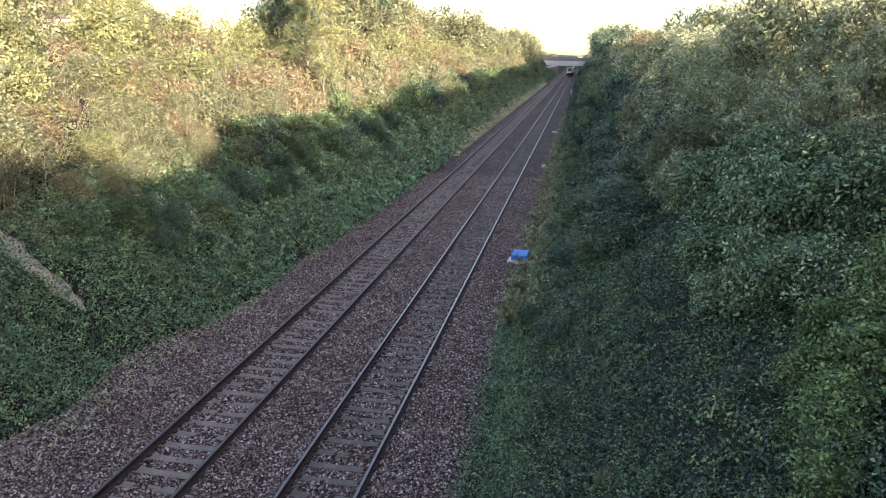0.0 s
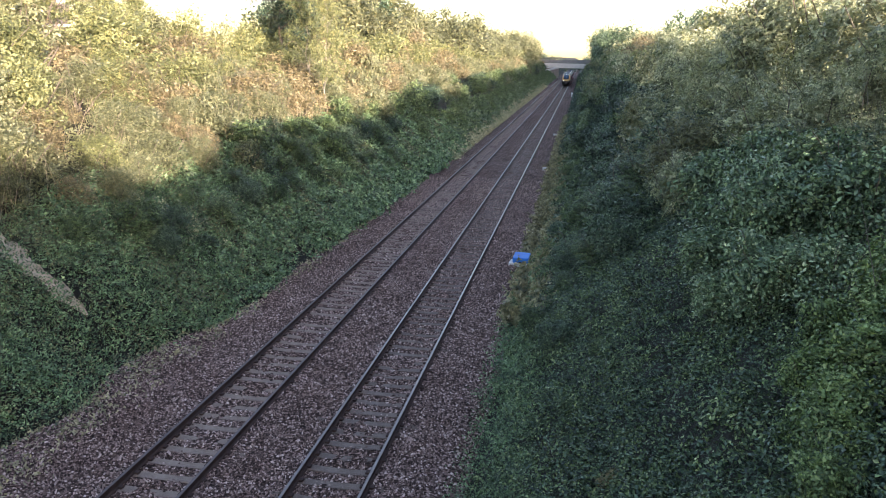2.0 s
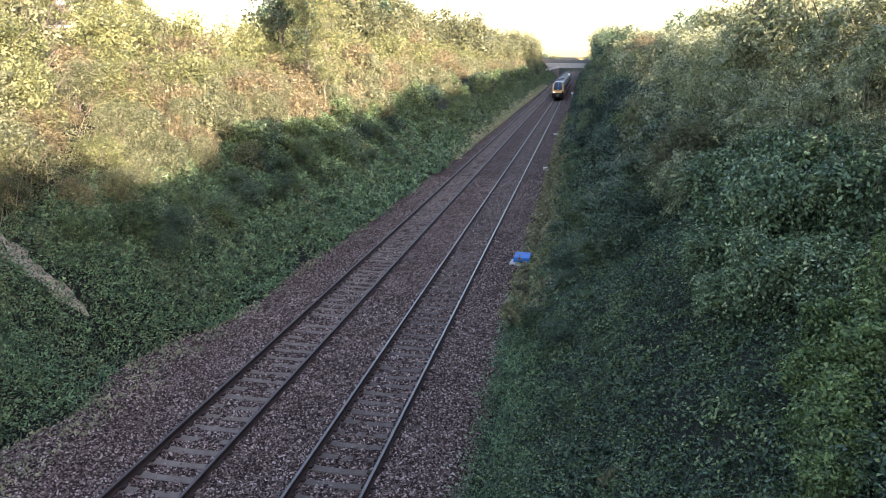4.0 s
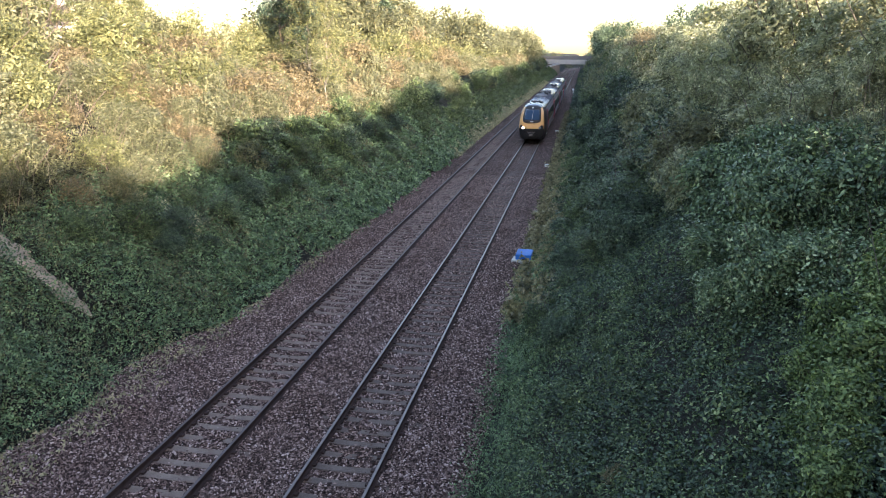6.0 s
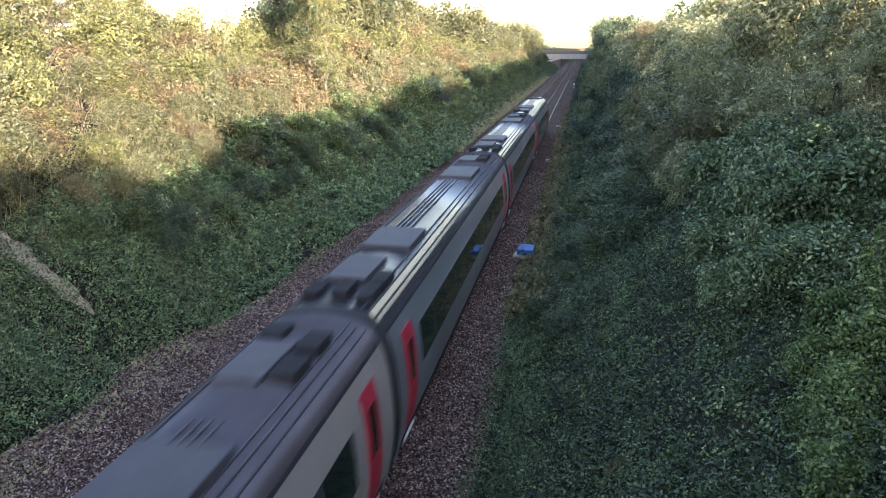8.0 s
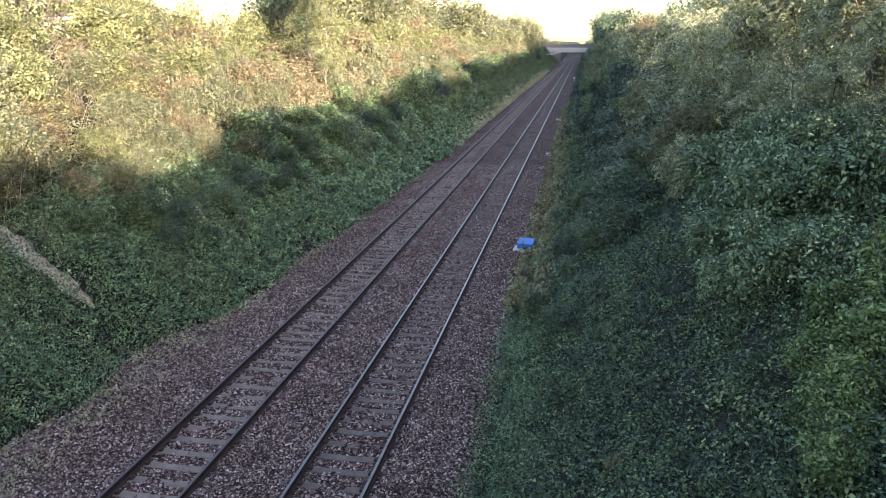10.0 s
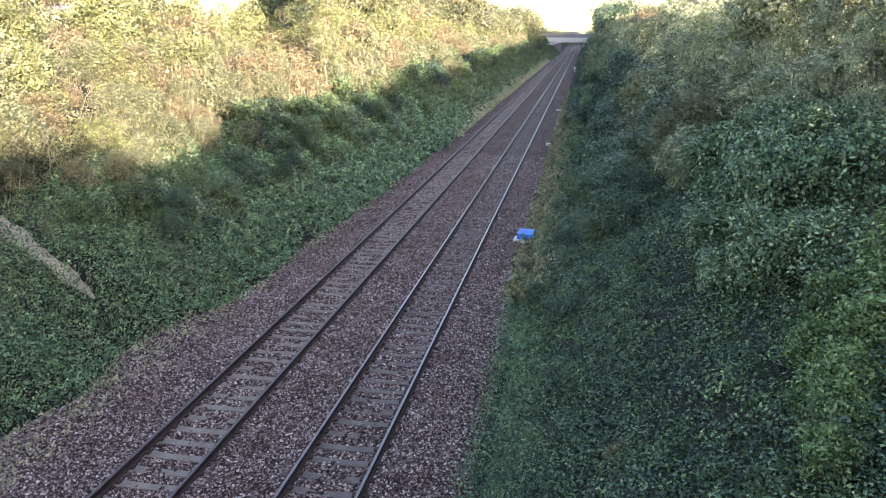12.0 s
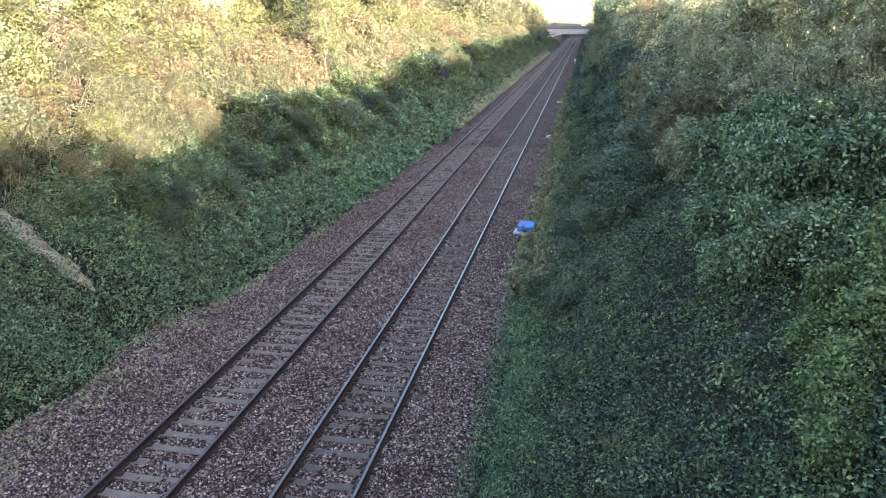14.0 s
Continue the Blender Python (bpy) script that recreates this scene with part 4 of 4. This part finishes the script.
def roof_box(name, x0, x1, y0, y1, h, mat, parent, label=""):
    base = min(roof_z(x0), roof_z(x1)) - 0.02
    bm = boxed(x0, x1, y0, y1, base, max(roof_z((x0 + x1) / 2), base) + h, bevel=0.03)
    return part(name, bm, mat, parent, label)


def wheelset(parent, y):
    for s in (-1, 1):
        bm = bmesh.new()
        tube(bm, (s * 0.70, y, 0.42), (s * 0.83, y, 0.42), 0.42, 0.42, 24)
        tube(bm, (s * 0.66, y, 0.42), (s * 0.70, y, 0.42), 0.45, 0.45, 24)
        part("wheel", bm, M_WHEEL, parent)
    part("axle", tube(bmesh.new(), (-0.95, y, 0.42), (0.95, y, 0.42), 0.08, 0.08, 10), M_BLACK, parent)


def make_coach(parent, m, nose=False, lit=False):
    length = 23.6 if nose else 22.7
    coach = shell("coach", length, parent, nose)
    coach.matrix_basis = m
    first = 6.9 if nose else 2.4
    last = length - 2.4
    # windows and doors on both sides
    count = 9 if nose else 11
    pitch = (last - first) / count
    for s in (-1, 1):
        for i in range(count):
            side_pane("window", first + i * pitch + 0.04, first + (i + 1) * pitch - 0.04, 1.72, 2.62, s, M_PANE, coach)
        for y in ((5.5, length - 1.75) if nose else (1.0, length - 1.75)):
            side_pane("door", y, y + 0.80, 0.80, 2.92, s, M_RED, coach, 0.022, "bright red sliding door")
            side_pane("door_window", y + 0.22, y + 0.58, 1.75, 2.60, s, M_PANE, coach, 0.03)
            side_pane("step", y - 0.05, y + 0.85, 0.50, 0.58, s, M_WHITE, coach, 0.05, "pale door step edge")
        side_pane("skirt", (2.4 if nose else 0.6), length - 0.4, 0.42, 0.70, s, M_BLACK, coach, 0.008)
        side_pane("gutter_strip", (3.6 if nose else 0.1), length - 0.1, 3.20, 3.25, s, M_RIB, coach, 0.02)
    # roof fittings
    a = 4.3 if nose else 1.1
    for x in (-0.86, -0.72, -0.28, -0.14, 0.0, 0.14, 0.62, 0.76, 0.90):
        y0 = (6.6 if nose else 5.0) if abs(x) < 0.6 else (4.0 if nose else 0.3)
        roof_box("roof_rib", x - 0.018, x + 0.018, y0, length - (4.4 if abs(x) < 0.6 else 0.3), 0.035, M_HATCH, coach)
    roof_box("roof_unit", -0.62, 0.62, length - 7.6, length - 5.0, 0.08, M_HATCH, coach, "flat dark grey roof equipment box")
    roof_box("roof_hatch", -0.55, 0.15, length - 3.2, length - 1.6, 0.10, M_HATCH, coach)
    roof_box("roof_vent", 0.22, 0.62, length - 3.0, length - 2.2, 0.16, M_RIB, coach)
    roof_box("roof_vent", 0.22, 0.62, length - 1.9, length - 1.2, 0.16, M_RIB, coach)
    roof_box("roof_vent", -0.62, -0.2, length - 1.4, length - 0.8, 0.12, M_RIB, coach)
    if nose:
        roof_box("roof_hatch", -0.35, 0.35, a + 0.9, a + 2.0, 0.09, M_HATCH, coach)
        roof_box("roof_vent", -0.75, -0.40, a + 0.5, a + 0.9, 0.07, M_RIB, coach)
        roof_box("roof_vent", 0.40, 0.75, a + 0.5, a + 2.1, 0.08, M_RIB, coach)
        roof_box("roof_vent", -0.5, 0.5, a + 2.0, a + 2.35, 0.07, M_RIB, coach)
        roof_box("aerial", -0.14, 0.14, a - 0.5, a - 0.25, 0.05, M_RIB, coach)
    else:
        roof_box("roof_hatch", -0.55, 0.30, a + 0.6, a + 2.4, 0.10, M_HATCH, coach)
        for x, y in ((-0.7, 0.0), (-0.1, 0.0), (0.4, 0.0), (0.42, 1.0)):
            roof_box("roof_vent", x, x + 0.32, a + y - 0.5, a + y + 0.35, 0.15, M_RIB, coach)
        roof_box("roof_unit", -0.62, 0.62, a + 3.4, a + 5.4, 0.08, M_HATCH, coach, "flat dark grey roof equipment box")
    # gangway bellows on inner ends
    for y in ((length,) if nose else (length, -0.02)):
        ring = [(-x * 0.99, z * 0.995) for x, z in SIDE] + [(x * 0.99, z * 0.995) for x, z in SIDE[-2::-1]]
        n = len(ring)
        v = [(x, y, z) for x, z in ring] + [(x, y + 0.3, z) for x, z in ring]
        v += [(x * 1.03, y + 0.15, z + 0.03) for x, z in ring]
        f = [(i, i + 1, 2 * n + i + 1, 2 * n + i) for i in range(n - 1)] + [(2 * n + i, 2 * n + i + 1, n + i + 1, n + i) for i in range(n - 1)]
        f += [tuple(range(n))[::-1], tuple(range(n, 2 * n))]
        put("gangway", mesh("gangway", v, f, M_RUBBER), coach, "black rubber gangway bellows")
    # underneath
    for y in (4.2, length - 3.6):
        for s in (-1, 1):
            part("bogie_side", boxed(s * 1.02 - 0.09, s * 1.02 + 0.09, y - 1.75, y + 1.75, 0.36, 0.62, bevel=0.05), M_BLACK, coach)
        wheelset(coach, y - 1.12)
        wheelset(coach, y + 1.12)
    part("underframe_box", boxed(-1.12, 1.12, 7.0, length - 6.4, 0.18, 0.50, bevel=0.06), M_BLACK, coach)
    if nose:
        make_front(coach, lit)
    return coach


def make_front(coach, lit):
    face_patch("front_panel", 1.42, 3.38, 1.0, 0.99, M_YELLOW, coach, 0.0, "yellow warning panel", 0.0)
    face_patch("dome", 3.36, 3.695, 0.98, 0.9, M_ROOF, coach, 0.002)
    face_patch("lower_front", 0.42, 1.44, 1.0, 1.0, M_BLACK, coach, 0.003)
    face_patch("bumper_lip", 1.36, 1.46, 0.55, 0.55, M_BLACK, coach, 0.03)
    s = face_patch("windscreen", 2.02, 3.52, 0.72, 0.80, M_BLACK, coach, 0.012, "black windscreen surround", 0.22, 20, 16)
    face_patch("pane", 2.26, 3.18, 0.63, 0.66, M_SCREEN, s, 0.022, "windscreen pane with the sky's blue reflection in its colour", 0.08, 14, 14)
    face_patch("sill_strip", 2.10, 2.14, 0.14, 0.14, M_WHITE, s, 0.02, "small white label", 0, 2, 4)
    face_patch("grab_rail", 1.92, 1.96, 0.36, 0.36, M_RIB, coach, 0.03, "", 0, 2, 6)
    for x, z, top in ((0.03, 2.30, 3.10),):
        bm = bmesh.new()
        pts = [(x + 0.05 * k, rake(z + (top - z) * k, 0.05) - 0.06, z + (top - z) * k) for k in (0, 0.3, 0.6, 1.0)]
        for p, q in zip(pts, pts[1:]):
            tube(bm, p, q, 0.022, 0.018, 6)
        part("wiper", bm, M_UNLIT, s, "pale wiper arm")
    y = rake(3.32, 0)
    bm = bmesh.new()
    tube(bm, (0.0, y - 0.07, 3.30), (0.0, y + 0.1, 3.36), 0.06, 0.065, 14)
    part("marker_lamp", bm, M_SMALL if lit else M_UNLIT, coach, "round white lamp above the windscreen")
    for side in (-1, 1):
        z, u = 1.55, 0.70
        yy = rake(z, u)
        bm = bmesh.new()
        q = bmesh.ops.create_uvsphere(bm, u_segments=16, v_segments=8, radius=1.0)
        for vv in q["verts"]:
            vv.co = Vector((side * 0.87 + vv.co.x * 0.25 + side * vv.co.z * 0.05, yy + 0.08 + vv.co.y * 0.16 + 0.22 * abs(vv.co.x + side) * 0.3, z + vv.co.z * 0.24))
        h = part("headlamp_housing", bm, M_BLACK, coach, "black headlamp recess")
        for dx, r, on in ((0.79, 0.115, lit and side < 0), (0.99, 0.07, False)):
            yl = rake(z, dx / 1.21) - 0.10
            bm = bmesh.new()
            tube(bm, (side * dx, yl, z - 0.03), (side * dx, yl + 0.12, z), r, r * 1.05, 16)
            part("headlamp", bm, M_LIT if on else M_UNLIT, h, "lit round headlamp" if on else "unlit round lamp")
    bm = boxed(-0.30, 0.30, -0.22, 0.5, 0.72, 1.02, bevel=0.05)
    c = part("coupler", bm, M_BLACK, coach, "black coupler under the nose")
    part("coupler_face", boxed(-0.17, 0.17, -0.30, -0.21, 0.78, 0.98, bevel=0.03), M_WHEEL, c)
    part("coupler_bar", boxed(-0.36, 0.36, -0.12, -0.02, 1.10, 1.17, bevel=0.02), M_WHEEL, c, "pale grey bar")


def make_train():
    train = new("passenger_train")
    tagged(train, "silver-grey diesel passenger train with yellow front and red doors", "train")
    make_coach(train, pose(0, 0, 0), True, True)
    make_coach(train, pose(0, 23.9, 0))
    make_coach(train, pose(0, 46.9, 0))
    make_coach(train, pose(0, 93.5, 0, 0, 0, 180), True, False)
    return train


train = make_train()

# ================= bridge at the end of the cutting =================
M_CONCRETE = surface("pale_bridge_concrete", [(0.25, (0.34, 0.325, 0.305)), (0.5, (0.46, 0.445, 0.42)), (0.8, (0.58, 0.56, 0.53))], 0.6, 0.9, fine=8, relief=0.3)
M_BRICK = surface("dull_brick", [(0.25, (0.15, 0.13, 0.115)), (0.6, (0.25, 0.22, 0.195))], 0.8, 0.9, fine=10)
M_IRON = surface("dark_rail_paint", [(0.3, (0.05, 0.055, 0.06)), (0.7, (0.12, 0.12, 0.125))], 2, 0.6)


M_PARAPET = surface("weathered_parapet", [(0.25, (0.13, 0.125, 0.12)), (0.6, (0.20, 0.195, 0.19)), (0.85, (0.27, 0.265, 0.255))], 0.7, 0.9, fine=8, relief=0.3)


def make_bridge():
    y = 350.0
    b = new("road_bridge")
    b.location = (0, y, 0)
    tagged(b, "pale concrete road bridge across the far end of the cutting", "bridge")
    part("deck", boxed(-30, 18, 0, 9, 4.30, 5.9, bevel=0.05), M_CONCRETE, b)
    part("girder", boxed(-30, 18, -0.6, 0.0, 4.0, 6.0, bevel=0.05), M_CONCRETE, b, "pale concrete edge beam")
    for i in range(12):
        part("parapet_panel", boxed(-30 + 4 * i + 0.03, -26 + 4 * i - 0.03, -0.30, 0.0, 6.0, 7.6, bevel=0.04), M_PARAPET, b, "weathered grey parapet panel")
    for i in range(25):
        part("railing_post", boxed(-30 + 2 * i - 0.05, -30 + 2 * i + 0.05, -0.22, -0.12, 7.6, 8.45), M_IRON, b)
    for z in (8.4, 7.95):
        part("railing", boxed(-17, 18, -0.24, -0.10, z, z + 0.14), M_IRON, b)
    part("abutment", boxed(-15.5, -12.0, 0.0, 9, -0.6, 4.3), M_BRICK, b)
    part("abutment", boxed(0.5, 4.0, 0.0, 9, -0.6, 4.3), M_BRICK, b)
    for x0, x1 in ((-9.9, -16.2), (1.0, 5.0)):
        bm = bmesh.new()
        v = [bm.verts.new(c) for c in ((x0, 0, -0.6), (x1, -17, -0.6), (x1, -17, 2.3), (x0, 0, 3.9))]
        w = [bm.verts.new(c.co + Vector((-0.6 if x1 < x0 else 0.6, 0.2, 0))) for c in v]
        bm.faces.new(v)
        bm.faces.new(w[::-1])
        for i in range(4):
            j = (i + 1) % 4
            bm.faces.new((v[j], v[i], w[i], w[j]))
        wing = part("wing_wall", bm, M_BRICK, b)
        bm = bmesh.new()
        v = [bm.verts.new(c) for c in ((x0 + 0.15, -0.7, 3.9), (x1 + 0.15, -17.2, 2.3), (x1 + 0.15, -17.2, 2.95), (x0 + 0.15, -0.7, 4.5))]
        w = [bm.verts.new(c.co + Vector((-0.95 if x1 < x0 else 0.95, 0.2, 0))) for c in v]
        bm.faces.new(v)
        bm.faces.new(w[::-1])
        for i in range(4):
            j = (i + 1) % 4
            bm.faces.new((v[j], v[i], w[i], w[j]))
        part("coping", bm, M_CONCRETE, wing, "pale sloping coping")
    return b


make_bridge()

# ================= things beside the track =================
M_BLUE = surface("faded_blue_plastic", [(0.3, (0.015, 0.10, 0.36)), (0.7, (0.03, 0.17, 0.50))], 3, 0.45, 0, 30, 0.1, 0.003)
M_PALE = surface("pale_concrete", [(0.3, (0.42, 0.41, 0.39)), (0.7, (0.62, 0.61, 0.58))], 4, 0.85)


def make_lid_box():
    """A lineside chamber: pale kerb with a raised blue cover."""
    b = new("lineside_box")
    b.matrix_basis = pose(-2.14, 31.85, -0.24, 0, 0, -4)
    tagged(b, "low pale trackside box with a bright blue cover on the ballast", "box")
    part("base", boxed(-0.42, 0.36, -0.32, 0.32, -0.1, 0.17, bevel=0.025), M_PALE, b)
    bm = boxed(-0.26, 0.42, -0.30, 0.40, 0.17, 0.40, bevel=0.035)
    for v in bm.verts:
        if v.co.z > 0.3:
            v.co.z += 0.14 * (v.co.y + 0.3)
    lid = part("cover", bm, M_BLUE, b, "bright blue plastic cover")
    part("latch", boxed(0.02, 0.12, -0.335, -0.295, 0.14, 0.24, bevel=0.01), M_BLACK, lid)
    part("side_box", boxed(0.38, 0.58, -0.2, 0.3, -0.1, 0.26, bevel=0.03), M_BLACK, b, "small dark side box")
    return b


make_lid_box()


def make_slab(x, y, w, d, h):
    s = new("marker_slab")
    s.matrix_basis = pose(x, y, float(bed_height(x, y)) + 0.02, 0, 0, 8)
    tagged(s, "small pale concrete slab lying beside the track", "slab", "trackside slabs")
    part("slab", boxed(-w / 2, w / 2, -d / 2, d / 2, -0.1, h, bevel=0.02), M_PALE, s)


for sx, sy, sw in ((-2.25, 60.7, 0.62), (-2.42, 89.0, 0.66), (-11.35, 87.5, 0.9), (-11.3, 110.0, 0.6)):
    make_slab(sx, sy, sw, 0.45, 0.16)


def make_post(x, y):
    p = new("marker_post")
    p.matrix_basis = pose(x, y, -0.35)
    tagged(p, "short white distance post beside the track", "post")
    part("post", boxed(-0.08, 0.08, -0.05, 0.05, -0.2, 1.0, bevel=0.01), M_PALE, p)
    part("plate", boxed(-0.2, 0.2, -0.08, -0.05, 0.7, 1.05, bevel=0.01), M_WHITE, p, "white plate")


make_post(-1.9, 182.0)


def make_house():
    h = new("house")
    h.matrix_basis = pose(-68, 87.5, float(bank(-68, 87.5)), 0, 0, 35)
    tagged(h, "brown brick house with tiled roof behind the trees", "house")
    M_WALL = surface("house_brick", [(0.3, (0.075, 0.062, 0.052)), (0.7, (0.12, 0.10, 0.086))], 1, 0.9)
    M_TILE = surface("brown_tiles", [(0.3, (0.14, 0.10, 0.085)), (0.7, (0.22, 0.17, 0.15))], 2, 0.9)
    part("wall", boxed(-5, 5, -4, 4, -0.5, 3.0), M_WALL, h)
    bm = bmesh.new()
    a = [bm.verts.new(c) for c in ((-5.5, -4.6, 2.75), (-5.5, 4.6, 2.75), (-5.5, 0, 5.6), (5.5, -4.6, 2.75), (5.5, 4.6, 2.75), (5.5, 0, 5.6))]
    for q in ((0, 1, 2), (5, 4, 3), (0, 2, 5, 3), (2, 1, 4, 5), (1, 0, 3, 4)):
        bm.faces.new([a[i] for i in q])
    r = part("roof", bm, M_TILE, h)
    part("chimney", boxed(2.5, 3.3, -0.4, 0.4, 4.6, 6.6, bevel=0.03), M_BRICK, r)
    part("fascia", boxed(-5.5, 5.5, -4.68, -4.6, 2.65, 2.95), M_WHITE, h, "white roof-edge board")
    for x in (-3, 0, 3):
        w = part("window", boxed(x - 0.7, x + 0.7, -4.06, -3.99, 1.0, 2.2, bevel=0.02), M_WHITE, h)
        part("pane", boxed(x - 0.6, x + 0.6, -4.08, -4.06, 1.1, 2.1), M_PANE, w)


make_house()

# ---- pieces of the tracks ----
for track_ob, track_x in zip(track_objects, TRACKS):
    make_sleepers(track_ob, track_x)


# ================= what moves =================
def motions():
    rows = [(i * 0.25, pose(TRACKS[1], 18.95 - 42.5 * (i * 0.25 - 7.3), 0)) for i in range(57)]
    walk(train, rows)


motions()
